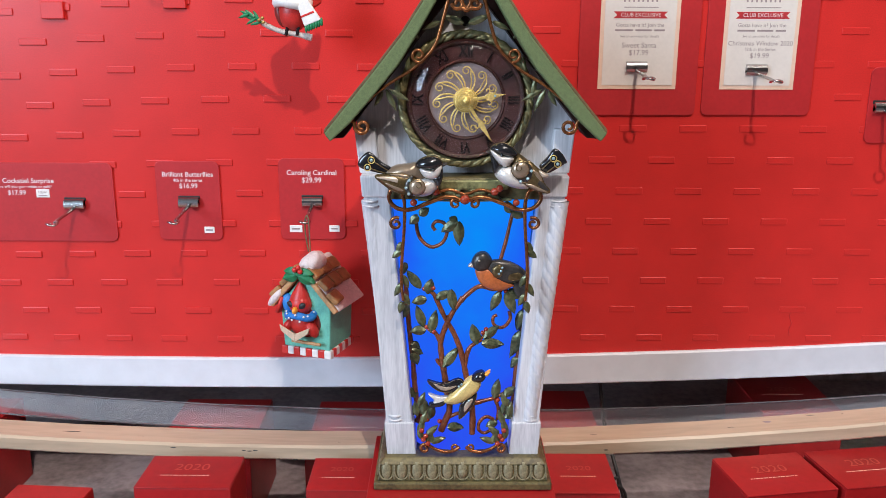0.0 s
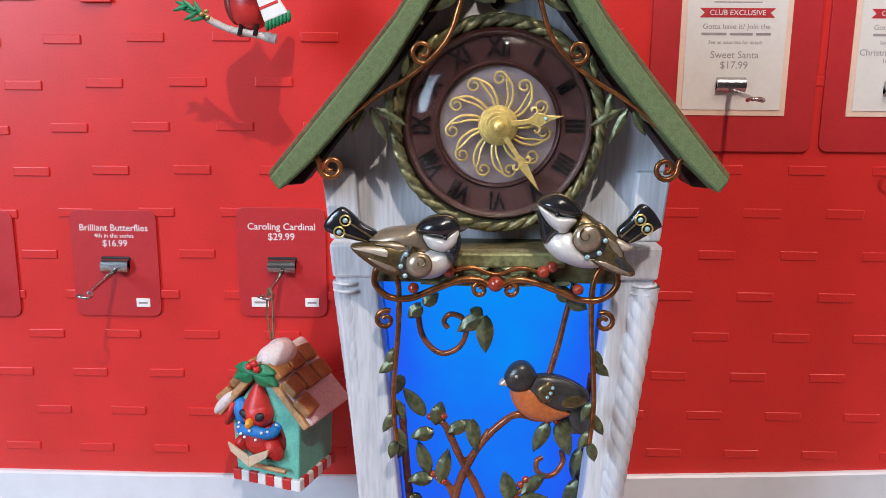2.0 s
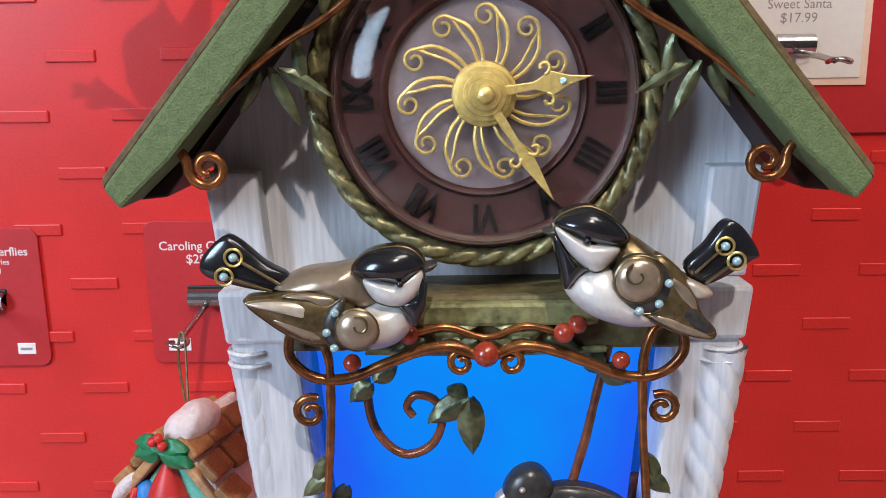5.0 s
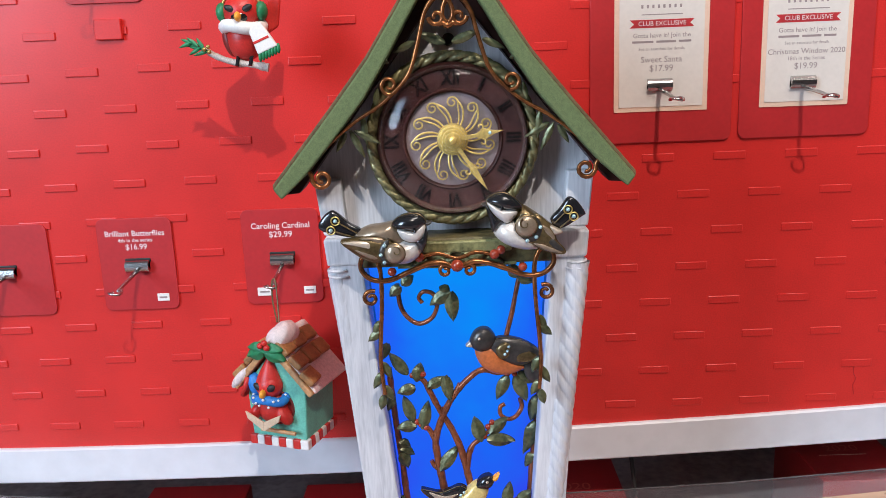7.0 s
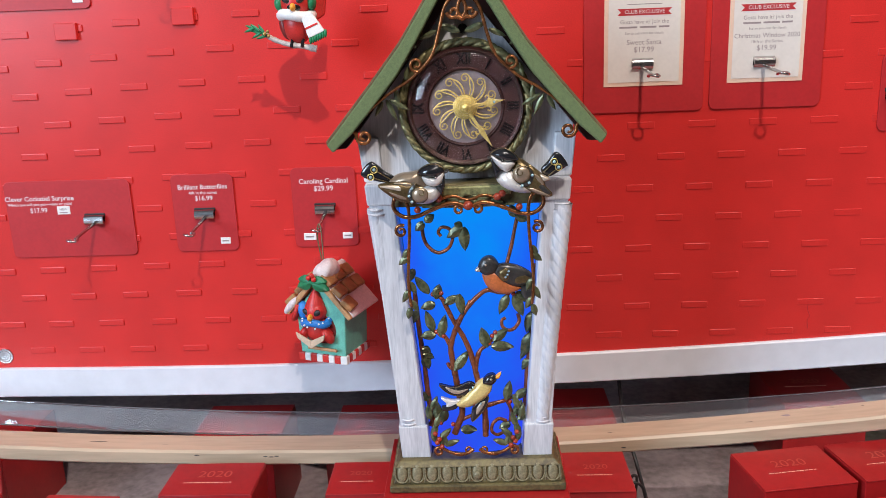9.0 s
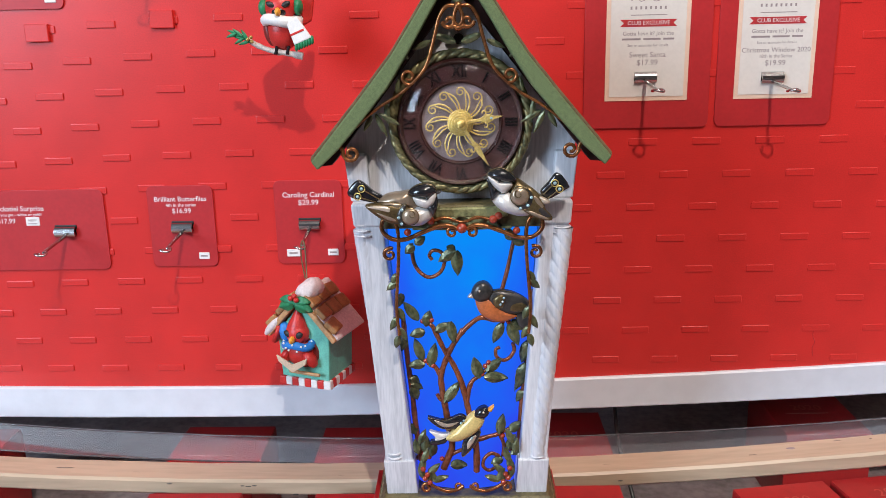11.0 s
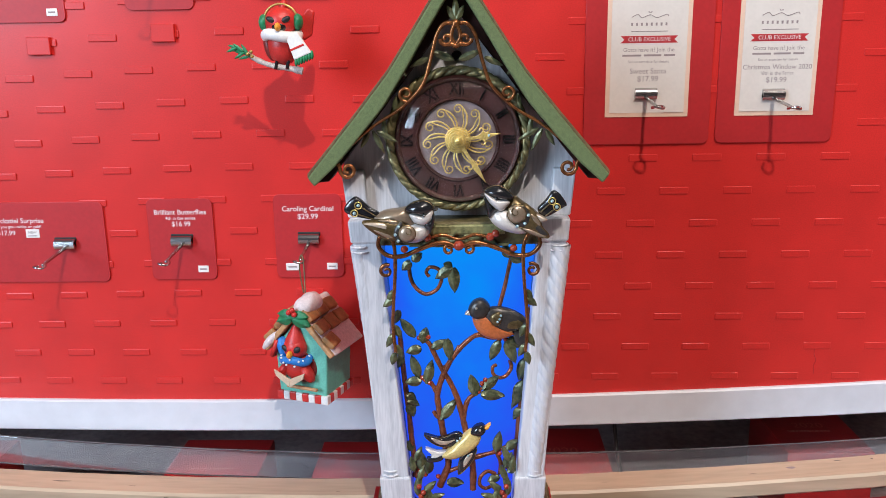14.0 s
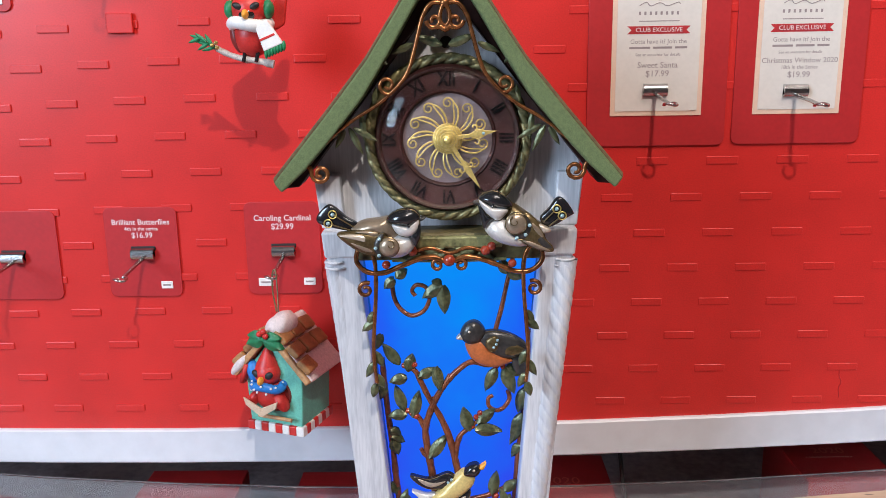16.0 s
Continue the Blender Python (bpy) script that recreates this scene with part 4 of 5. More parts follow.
drum_bird([
    ([(30.7, 143.4), (35.7, 141.9), (40.5, 134.7), (37.8, 129.3), (32.7, 133.3)], -29, 1.2, SLATE, 0),
    ([(7.4, 150), (14.8, 151.3), (20.2, 146.3), (28.3, 141.2), (31.7, 138.7), (23.2, 135.5), (14.7, 137.4), (9.4, 142.1)], -30, 3.4, RUST, 0),
    ([(14.2, 153.5), (20.2, 155.9), (28.3, 154.8), (35.7, 151.1), (39.1, 146.9), (34.4, 142.3), (27, 140.9), (20.2, 143.8), (15.8, 148.1)], -31, 3, SLATE, 1),
    ([(25.6, 148.4), (31.7, 149.1), (37.7, 146.2), (33, 143.3), (27.3, 144.1)], -33, 1, DARKGOLD, 1),
    ([(18.2, 151.3), (22.2, 153.8), (25.3, 151.2), (24.3, 146.6), (20.5, 145.2), (18.2, 147.8)], -33, 1.5, DARKGOLD, 1),
    ([(4.7, 153.2), (6.8, 158.9), (11.2, 161.3), (15.2, 159.8), (17.9, 154.9), (14.8, 149.9), (8.7, 148.9)], -31, 3.6, SLATE, 0),
    ([(2.7, 151.8), (5.7, 154.6), (7.1, 151.4)], -31.5, 1, FEATHER, 0)],
    (9.5, 156.4, -34.4), [(21.9, 148.1), (23.2, 149.8), (23.9, 152)], "dark grey and rust bird cut-out on a branch")
drum_bird([
    ([(-9.6, 62.9), (-15.2, 63), (-22.6, 64.9), (-18.8, 60.3), (-21, 56), (-11.8, 58.3)], -31, 1, PEARL, 0),
    ([(-11, 61), (-16.7, 59.1), (-21.7, 58.7), (-21, 56), (-13.2, 57.1)], -32, 0.7, BLACK, 0),
    ([(-23.1, 74.9), (-12.9, 72.6), (-3.1, 76), (1.1, 72.1), (-4.6, 67.2), (-13, 66.8), (-19.3, 69.9)], -32, 1.2, BLACK, 1),
    ([(-19.2, 73.4), (-11.2, 71), (-4.2, 71.8), (-9.5, 68.7), (-14.8, 69.1)], -33, 0.8, FEATHER, 0),
    ([(2.7, 62.9), (9.1, 65.6), (6.6, 57.5), (0.8, 50.1), (-2.7, 48.1), (-1.9, 57.1)], -32, 1.2, BLACK, 1),
    ([(3.8, 61.7), (6.6, 62.5), (4.5, 57.5), (0.9, 53.2), (0.9, 57.9)], -33, 0.7, FEATHER, 0),
    ([(-12.5, 59.9), (-7.8, 65.3), (-0.6, 72.9), (6.4, 78.2), (11.6, 75.5), (10.2, 68.6), (3.1, 62.1), (-5.4, 58.3)], -32, 3.6, YELLOW, 0),
    ([(5.3, 75.6), (7.8, 80.5), (12.4, 82), (14.8, 78.6), (11.6, 74.4)], -33, 3, BLACK, 0),
    ([(13.8, 80.1), (17.6, 82.7), (15.8, 78.9)], -34, 0.9, ORANGE, 0)],
    (11, 79.3, -35.8), [(-2.8, 72.1), (-1, 73.7), (3.8, 62.1)], "pale yellow and black bird cut-out in flight")

# copper swags round the opening
FY = -46


def swag(points, y, r0=1.25, r1=1.0, name="scroll", per=8):
    return part(name, one(tube(path(points, y, per), r0 * 1.05 * MM, r1 * 1.05 * MM, 10, 0.12)), COPPER, clock)


def front_curl(x, z, r, start, turns, y, rad=1.1, inner=0.28):
    part("scroll", one(tube(curl(x * MM, z * MM, r * MM, start, turns, y * MM, inner), rad * 1.08 * MM, rad * 0.85 * MM, 10)), COPPER, clock)


def front_leaf(x, z, angle, length, width, y):
    part("leaf", one(leaf_at(x * MM, z * MM, angle, length * MM, width * MM, y * MM, 0, 0.1)), LEAF, clock)


def front_berry(x, z, r, y):
    part("berry", one(ball((x * MM, y * MM, z * MM), r * MM, n=8)), BERRY, clock)


for sx in (-1, 1):
    swag([(sx * 2.5, 197), (sx * 8, 199), (sx * 15, 198), (sx * 23, 195), (sx * 32, 191.5), (sx * 40, 192), (sx * 45, 197), (sx * 44, 203), (sx * 39, 203.5), (sx * 36.5, 198), (sx * 36, 191), (sx * 36.5, 178), (sx * 38, 160), (sx * 38.5, 148), (sx * 37.5, 134)], FY, 1.35, 0.9)
    front_curl(sx * 5.6, 195.0, 3.0, 90, -sx * 1.1, FY, 0.9)
    front_curl(sx * 41.5, 182, 4.0, 90 + sx * 30, -sx * 1.25, FY + 3, 1.0)
    for z, a, l in ((171, -70, 9), (166, -40, 8), (150, -115, 9), (145, -60, 10), (138, -120, 9), (133, -75, 8)):
        front_leaf(sx * 38, z, a if sx > 0 else 180 - a, l, 4.2, FY + 2)
    front_berry(sx * 30.5, 196, 2.1, FY - 2)
    front_berry(sx * 17.5, 202.6, 2.4, FY - 2)
    swag([(sx * 2, 27.5), (sx * 6, 25), (sx * 12, 24), (sx * 18, 26), (sx * 22, 28.5)], -32, 1.1, 1.0)
    front_curl(sx * 5, 27.5, 2.4, -90, sx * 1.1, -32, 0.8)
    front_curl(sx * 25, 26.5, 3.6, 150 if sx > 0 else 30, -sx * 1.2, -32, 1.1)
    for dx, z, a in ((24, 31, 115), (27, 33, 75), (21, 31, 165), (28, 38, 100), (27, 44, 110), (30, 50, 80), (29, 57, 115), (24, 36, 140), (19, 30, 60)):
        front_leaf(sx * dx, z, a if sx > 0 else 180 - a, 10, 4.2, -31)
    for dx, z in ((23, 30.5), (26, 33.5), (24.5, 36), (27, 40)):
        front_berry(sx * dx, z, 1.7, -33)
    # leaves and vines of the gable
    swag([(sx * x, z) for x, z in ((0.5, 317.6), (6, 317.4), (10, 312), (12.3, 304), (14.5, 296), (17, 288.5), (20.5, 283), (26, 277.5), (33, 272), (42, 266.8), (51, 260.5), (57, 255))], -48.5, 1.05, 0.75)
    front_curl(sx * 27.0, 281.6, 4.2, -100 if sx > 0 else -80, sx * 1.2, -49, 0.85)
    front_curl(sx * 60, 241, 4.6, 15 if sx > 0 else 165, -sx * 1.35, -48, 1.05)
    swag([(sx * 72, 247), (sx * 68, 246), (sx * 65.4, 244.2), (sx * 64.4, 242.1)], -48, 0.9, 1.05)
    front_curl(sx * 4.8, 309.8, 3.6, 180 if sx < 0 else 0, -sx * 1.1, -50, 1.05)
    swag([(sx * 0.6, 317.0), (sx * 2.0, 313.5), (sx * 2.2, 310.0), (sx * 0.6, 307.5)], -50, 1.0, 1.0)
    swag([(sx * 0.5, 306.0), (sx * 2.2, 307.2), (sx * 4, 306.6)], -50, 1.2, 1.0)
    for x, z, a, l, w in ((46, 262, -115, 14, 4.2), (44, 262, -150, 13, 4.0), (48, 261, -60, 10, 4.0), (40, 268, -95, 13, 4.2), (49, 262, -35, 12, 4), (15, 300, -25, 11, 4.4), (27, 291, 30, 8, 3.4), (34, 273, 100, 8, 3.4), (12, 303, 200, 10, 5)):
        front_leaf(sx * x, z, a if sx > 0 else 180 - a, l, w * 0.72, -44.5)
front_berry(0, 197.8, 3.0, FY - 2)
front_berry(20.5, 204.6, 2.2, FY - 2)
part("scroll_ball", one(ball((0, -0.0490, 0.3175), 0.0023, n=8)), COPPER, clock)
part("scroll_ball", one(ball((0, -0.0490, 0.3065), 0.0019, n=8)), COPPER, clock)
for a, l in ((90, 13), (60, 9), (120, 9)):
    front_leaf(0, 319, a, l, 3.6, -45)
for sx in (-1, 1):
    front_leaf(sx * 1.5, 299, 20 if sx > 0 else 160, 13, 4.2, -44)
part("winding_hole", one(turned([(0.0, -0.0238), (0.0022, -0.0238), (0.0028, -0.0248), (0.0030, -0.0233)], 20), True, Matrix.Translation((0, 0, 0.3005))), CABLE, clock)

# moulding over the opening
part("lintel", one(prism([(-0.046, 0.1965), (0.046, 0.1965), (0.046, 0.2060), (0.030, 0.2100), (-0.030, 0.2100), (-0.046, 0.2060)], -0.0420, -0.020, 0.0012)), BRONZE, clock, "dark olive bronze lintel")
part("lintel_panel", one(block(-0.0260, -0.0445, 0.2030, 0.0260, -0.0415, 0.2088, 0.0010)), OLIVE, clock, "pale olive panel")
part("lintel_rim", one(tube(path([(-28, 196.9), (-14, 196.5), (0, 196.3), (14, 196.5), (28, 196.9)], -42.6), 0.0009)), OLIVE, clock)
swag([(-17, 201.5), (-9, 203.2), (0, 200.6), (9, 203.2), (17, 201.5)], -44.6, 0.85, 0.85)
for x, a in ((-14, 200), (-10, 20), (-6, 165), (-2, 215), (2, -35), (6, 15), (10, 160), (14, -20)):
    front_leaf(x, 200.2, a, 8.5, 3.6, -43.6)


def chickadee(relief, eye, disc, gems, tail_loops, side, label):
    """A glossy chickadee figure in relief: one mesh in several enamels with thin gold outlines."""
    g = Geo()
    for _, outline, y, bulge, enamel, lined in relief:
        body, rim = pillow(outline, y, bulge)
        g.add(body, enamel)
        if lined:
            g.add(tube(rim, 0.00024, seg=5), DARKGOLD)
    g.add(ball(pt(eye[0], eye[1], -57.2), 0.0008, n=6), BLACK)
    (x, z), r = disc
    g.add(ball(pt(x, z, -57.0), (r * MM, 0.0024, r * MM), n=12), CHAMPAGNE)
    g.add(tube([pt(x + r * math.cos(a), z + r * math.sin(a), -57.2) for a in (2 * math.pi * i / 28 for i in range(29))], 0.00035, seg=5), DARKGOLD)
    g.add(tube(curl((x + 0.12 * r * side) * MM, (z + 0.3 * r) * MM, 0.55 * r * MM, 110, -0.8 * side, -0.0592, 0.3), 0.0003, seg=5), DARKGOLD)
    for x, z in gems:
        g.add(ball(pt(x, z, -58.0), 0.00095, n=6), GEM)
    for (x0, z0), (x1, z1) in tail_loops:
        g.add(tube([pt(x0, z0, -52.0), pt(x1, z1, -52.2)], 0.00035, seg=5), DARKGOLD)
        g.add(tube([pt(x1 + 1.9 * math.cos(a), z1 + 1.9 * math.sin(a), -52.2) for a in (2 * math.pi * i / 16 for i in range(17))], 0.00032, seg=5), GOLD)
        g.add(ball(pt(x1, z1, -52.3), 0.0010, n=6), GEM)
    part("bird_figure", g, None, clock, label)


chickadee([
    ("tail", [(-62.8, 218.5), (-61.9, 222.2), (-57.5, 226.1), (-54.4, 225.3), (-48.6, 220.2), (-43.7, 217), (-46.9, 213.6), (-58.7, 216.1)], -50, 1.6, BLACK, 0),
    ("back", [(-47.2, 214.4), (-41, 218.3), (-33.3, 219.4), (-28, 220.1), (-23.9, 216.6), (-23.9, 210.5), (-31, 210.5), (-41, 214.3)], -49, 6.5, CHAMPAGNE, 0),
    ("belly", [(-28.6, 209.3), (-23.9, 211.7), (-16.8, 210.9), (-15.9, 206.4), (-19.1, 202), (-25, 200), (-33.4, 201.5), (-33.4, 205.5)], -49, 7, PEARL, 0),
    ("throat", [(-19.2, 211.5), (-15.1, 213.7), (-13.7, 218.5), (-12.9, 214.9), (-13.4, 210.6), (-15.6, 206.4), (-17.1, 208.2)], -53.5, 2.2, BLACK, 0),
    ("wing", [(-53, 212.8), (-46.9, 213.8), (-39.8, 214.9), (-33.3, 213.8), (-28.6, 211.1), (-29.8, 202.5), (-35.8, 202.1), (-41.1, 203.3), (-47.6, 207.5)], -53, 3.6, DARKGOLD, 1),
    ("feather", [(-52.3, 212.5), (-45.2, 213.2), (-38.1, 211.9), (-35.1, 208), (-38.7, 208.5), (-45.8, 210.6)], -55.2, 1.5, FEATHER, 1),
    ("feather", [(-47, 209.1), (-41.1, 208.5), (-35.4, 206.1), (-35.7, 204), (-40.5, 204.8)], -55, 1.4, CHAMPAGNE, 1),
    ("feather", [(-44, 214), (-38.7, 214.7), (-32.8, 213.3), (-34.5, 211.3), (-38.7, 213.1)], -55, 1.2, CHAMPAGNE, 1),
    ("band", [(-33.3, 212.2), (-30.4, 213.5), (-31, 207.4), (-30.3, 202.5), (-33.4, 202.5), (-35.1, 204.9), (-35.4, 208.6)], -56, 1.4, SLATE, 1),
    ("cheek", [(-26.7, 217.5), (-21.6, 216.7), (-18, 216.3), (-13.9, 219.4), (-13.9, 215.5), (-16.5, 211.9), (-19.8, 211.1), (-23.9, 212.2), (-26, 214.8)], -53.5, 3.8, PEARL, 1),
    ("cap", [(-29.1, 219.8), (-25.7, 223.2), (-19.9, 224.5), (-15.8, 223.7), (-13.2, 220.4), (-15.1, 218.2), (-18, 216.3), (-22.2, 216.8), (-26.6, 217.3)], -53, 5.2, BLACK, 1),
    ("beak", [(-14.1, 219.8), (-12.5, 220.5), (-10.6, 220.3), (-11.7, 219), (-13.4, 218.5)], -53.5, 1.4, SLATE, 0)],
    (-18.5, 216.9), ((-28.0, 206.9), 4.6), [(-32.5, 211), (-34.4, 206.6), (-32.9, 203.1)], [((-45.1, 215.8), (-54.8, 222.0)), ((-46.9, 214.2), (-57.1, 217.7))], 1, "black-capped bird figure in pearl and gold enamel")
chickadee([
    ("tail", [(43.6, 218), (47.9, 223.1), (51.7, 228), (55.3, 226.9), (59.3, 221.1), (57.7, 219.2), (48.1, 214)], -50, 1.6, BLACK, 0),
    ("back", [(25.5, 223.1), (30.5, 225.5), (38.3, 220.6), (43.7, 216.3), (48.2, 213.4), (44.5, 211.4), (36.5, 210.2), (28.7, 215.5)], -49, 6.5, DARKGOLD, 0),
    ("rump", [(42.5, 216.2), (45.5, 215.3), (48.5, 213.3), (46.8, 212), (43.9, 212.3)], -54, 1.8, FEATHER, 0),
    ("belly", [(16.9, 214.4), (19, 218.9), (24.5, 219.9), (28.1, 217.2), (33, 210.7), (37.9, 205.7), (32.1, 204.9), (25, 206.7), (19.7, 210)], -50, 8, PEARL, 0),
    ("throat", [(13.7, 227.4), (15.9, 224.5), (19.6, 219.4), (23.9, 219.5), (20.5, 218.1), (18.3, 215.7), (16.5, 214.7), (15.2, 220.1)], -54, 2.6, BLACK, 0),
    ("wing", [(31.9, 209.5), (35.9, 221.8), (43.7, 215.6), (46, 209.1), (49.5, 204.9), (48.8, 202.7), (41.5, 204.2), (35.5, 207.1)], -53, 3.6, DARKGOLD, 1),
    ("feather", [(38.8, 210.2), (42.2, 211.4), (45.9, 208.8), (49, 204.9), (44.9, 205.4)], -55.4, 1.3, SLATE, 1),
    ("feather", [(38.4, 217.4), (42, 215.6), (44.8, 211.5), (44.1, 209.6), (40.4, 212.6)], -55.2, 1.3, CHAMPAGNE, 1),
    ("feather", [(34.8, 208.6), (38.9, 208.7), (48.5, 203.7), (42, 204.7)], -55.4, 1.2, CHAMPAGNE, 1),
    ("band", [(26.7, 216), (28.5, 220.8), (32.4, 222.3), (37.1, 220.3), (39.4, 216.2), (38.2, 211.4), (34.2, 209.2), (28.9, 211)], -55.6, 1.5, SLATE, 1),
    ("cheek", [(14.5, 228.6), (20.8, 225.4), (28, 223.9), (26.8, 220.8), (23.1, 218.3), (18.3, 221.6), (15.3, 225.7)], -54, 4.2, PEARL, 1),
    ("cap", [(14.1, 229.1), (16.5, 231.4), (21.1, 232.6), (25.4, 231), (28.7, 228.2), (30.4, 225.4), (27.7, 223.9), (21.4, 224.7), (17.6, 226.9)], -53, 5.6, BLACK, 1),
    ("beak", [(12, 227.1), (13.8, 227.8), (15, 227.2), (14.6, 225.5)], -54, 1.4, SLATE, 0)],
    (20.8, 225.6), ((31.7, 217.1), 4.9), [(38, 216.6), (36.1, 212.1), (32, 210.6)], [((45.1, 217.1), (51.2, 223.1)), ((47.5, 214.8), (53.8, 219.8))], -1, "black-capped bird figure with folded olive gold wing")

# ---- birdhouse ornament hanging from a hook ----
def snow_blob(c, r, m, seed):
    """One lump of settled snow with a wavy outline."""
    v, f = ball((0, 0, 0), 1.0, None, 16)
    w = [p * (1 + 0.05 * math.sin(3.1 * p.x + seed) * math.cos(4.3 * p.y + 2 * seed) + 0.03 * math.sin(9 * p.y + 5 * p.x + seed)) for p in v]
    return [Vector(c) + m @ Vector((p.x * r[0], p.y * r[1], p.z * r[2])) for p in w], f


orn = thing("birdhouse_ornament", "teal birdhouse ornament with snowy roof hanging on a wire", "ornament", pose(-0.1055, -0.0500, 0.0470, 0, 0, -20) @ Matrix.Scale(1.02, 4))
part("house", one(prism([(-0.0195, 0.004), (0.0195, 0.004), (0.0215, 0.040), (0.0, 0.0660), (-0.0215, 0.040)], -0.0170, 0.0200, 0.0012), False), TEAL, orn)
for sx in (-1, 1):
    slab = part("roof_slab", one(prism([(0, 0.0725), (sx * 0.0292, 0.0400), (sx * 0.0262, 0.0372), (0, 0.0665)][::-sx], -0.0215, 0.0235, 0.0010), False), TANWOOD, orn)
    way = Matrix.Translation((sx * 0.0158, 0.0, 0.0555)) @ Matrix.Rotation(radians(sx * 48), 4, "Y")
    sheet = [(0.4, 73.4), (9, 63.6), (18, 53.6), (26, 45.0), (30.2, 40.2), (28.6, 38.6), (24, 42.6), (12, 56.8), (0.4, 70.0)]
    part("snow", one(prism([(sx * x * MM, z * MM) for x, z in sheet][::-sx], -0.0190, 0.0242, 0.0012), False), SNOW, slab, "glittering snow on the roof")
    for i in range(3):
        for j in range(3):
            if not (i == 2 and j > 0):
                w = 0.0058 - 0.0004 * ((2 * i + j) % 3)
                part("shingle", one(block(-w, -0.0064, -0.0022, w, 0.0064, 0.0024, 0.0014)), SHINGLE, slab, "", way @ pose(sx * (i - 1.15) * 0.0122, (j - 1) * 0.0136 + 0.0012 * (i % 2) - 0.001, 0.0022, 0, -5 * sx, 2.5 * (i - j)))
part("snow", one(ball((-0.0238, -0.0195, 0.0450), (0.0098, 0.0036, 0.0032), rot(48), n=12)), SNOW, orn)
cap = one(snow_blob((0.0030, -0.0085, 0.0722), (0.0078, 0.0135, 0.0105), rot(-42), 5))
part("ridge_snow", cap, SNOW, orn, "lumpy glittering snow")
for i in range(8):
    part("stripe", one(prism([(-0.0210 + 0.00525 * i, 0.0), (-0.0158 + 0.00525 * i, 0.0), (-0.0158 + 0.00525 * i, 0.0065), (-0.0210 + 0.00525 * i, 0.0065)], -0.0192, -0.0165, 0.0007)), (RESIN_RED, WHITE)[i % 2], orn)
    part("stripe", one(block(0.0192, -0.0190 + 0.0050 * i, 0.0, 0.0216, -0.0140 + 0.0050 * i, 0.0065, 0.0007)), (WHITE, RESIN_RED)[i % 2], orn)
part("bottom", one(block(-0.0192, -0.0165, 0.0002, 0.0192, 0.0205, 0.0045, 0.0006)), TEAL, orn)
part("doorway", one(turned([(0.0, -0.0176), (0.0105, -0.0176), (0.0112, -0.0186), (0.0118, -0.0168)], 28), True, Matrix.Translation((0.001, 0, 0.0270))), RESIN_DARK, orn)
part("perch", one(tube([Vector((-0.010, -0.0215, 0.0125)), Vector((0.0145, -0.0215, 0.0120))], 0.0013)), TANWOOD, orn)
g = Geo()
g.add(ball((0.000, -0.0215, 0.0225), (0.0110, 0.0080, 0.0108), n=12), RESIN_RED)
g.add(ball((0.000, -0.0240, 0.0370), (0.0086, 0.0078, 0.0084), n=12), RESIN_RED)
g.add(ball((0.0000, -0.0236, 0.0425), (0.0128, 0.0066, 0.0070), rot(86), n=12, egg=0.72), RESIN_RED)
g.add(ball((-0.0040, -0.0300, 0.0376), (0.0036, 0.0015, 0.0023), rot(-26), n=8), CABLE)
g.add(ball((0.0042, -0.0300, 0.0374), (0.0036, 0.0015, 0.0023), rot(26), n=8), CABLE)
g.add(ball((0.0002, -0.0325, 0.0345), (0.0018, 0.0034, 0.0028), n=6), ORANGE)
ring = [Vector((0.0100 * math.cos(a), -0.0235 + 0.0076 * math.sin(a), 0.0292 + 0.001 * math.sin(3 * a))) for a in (2 * math.pi * i / 28 for i in range(29))]
g.add(tube(ring, 0.0029, seg=10), SCARF_BLUE)
g.add(ball((-0.0105, -0.0225, 0.0355), (0.0046, 0.0046, 0.0084), rot(14), n=8), SCARF_BLUE)
for i in range(3):
    g.add(tube([Vector((-0.0142, -0.0215 - 0.0018 * i, 0.0410)), Vector((-0.0182, -0.0225 - 0.0018 * i, 0.0290))], 0.0017, seg=6), RESIN_RED)
for i in range(12):
    a = math.pi + math.pi * i / 11
    g.add(ball((0.0105 * math.cos(a), -0.0238 + 0.0110 * math.sin(a), 0.0292 + 0.0026 * math.sin(i * 2.4)), 0.0008, n=5), WHITE)
for s in (-1, 1):
    g.add(ball((s * 0.0098, -0.0255, 0.0195), (0.0036, 0.0052, 0.0070), rot(s * 35), n=8), RESIN_RED)
    page = prism([(0, 0.0115), (s * 0.0108, 0.0185), (s * 0.0122, 0.0230), (0, 0.0172)][::s], -0.0345, -0.0330, 0.0003)
    g.add(page, PAGE, False)
up = Matrix.Translation((-0.0030, 0.0060, 0.0030)) @ Matrix.Diagonal((1.04, 1.04, 1.06, 1))
g.v = [tuple(up @ Vector(p)) for p in g.v]
part("bird_figure", g, None, orn, "red bird figure with blue spotted scarf reading a book")
for a, l in ((200, 0.0145), (172, 0.0120), (-24, 0.0150), (4, 0.0125)):
    part("holly_leaf", one(leaf_at(-0.002, 0.0665, a, l, 0.0090, -0.0225, 0, 0.15)), GREEN, orn)
for p in ((-0.003, 0.0705), (0.000, 0.0725), (0.0015, 0.0695)):
    part("holly_berry", one(ball((p[0], -0.0255, p[1]), 0.0020, n=7)), RESIN_RED, orn)
part("hanging_wire", one(tube(spline([(-0.0010, -0.007, 0.080), (-0.0056, -0.003, 0.094), (-0.0062, -0.0006, 0.1050), (-0.0042, -0.0004, 0.1050), (-0.0020, -0.003, 0.094), (0.0004, -0.007, 0.080)], 8), 0.0005, seg=6)), BRONZE, orn)

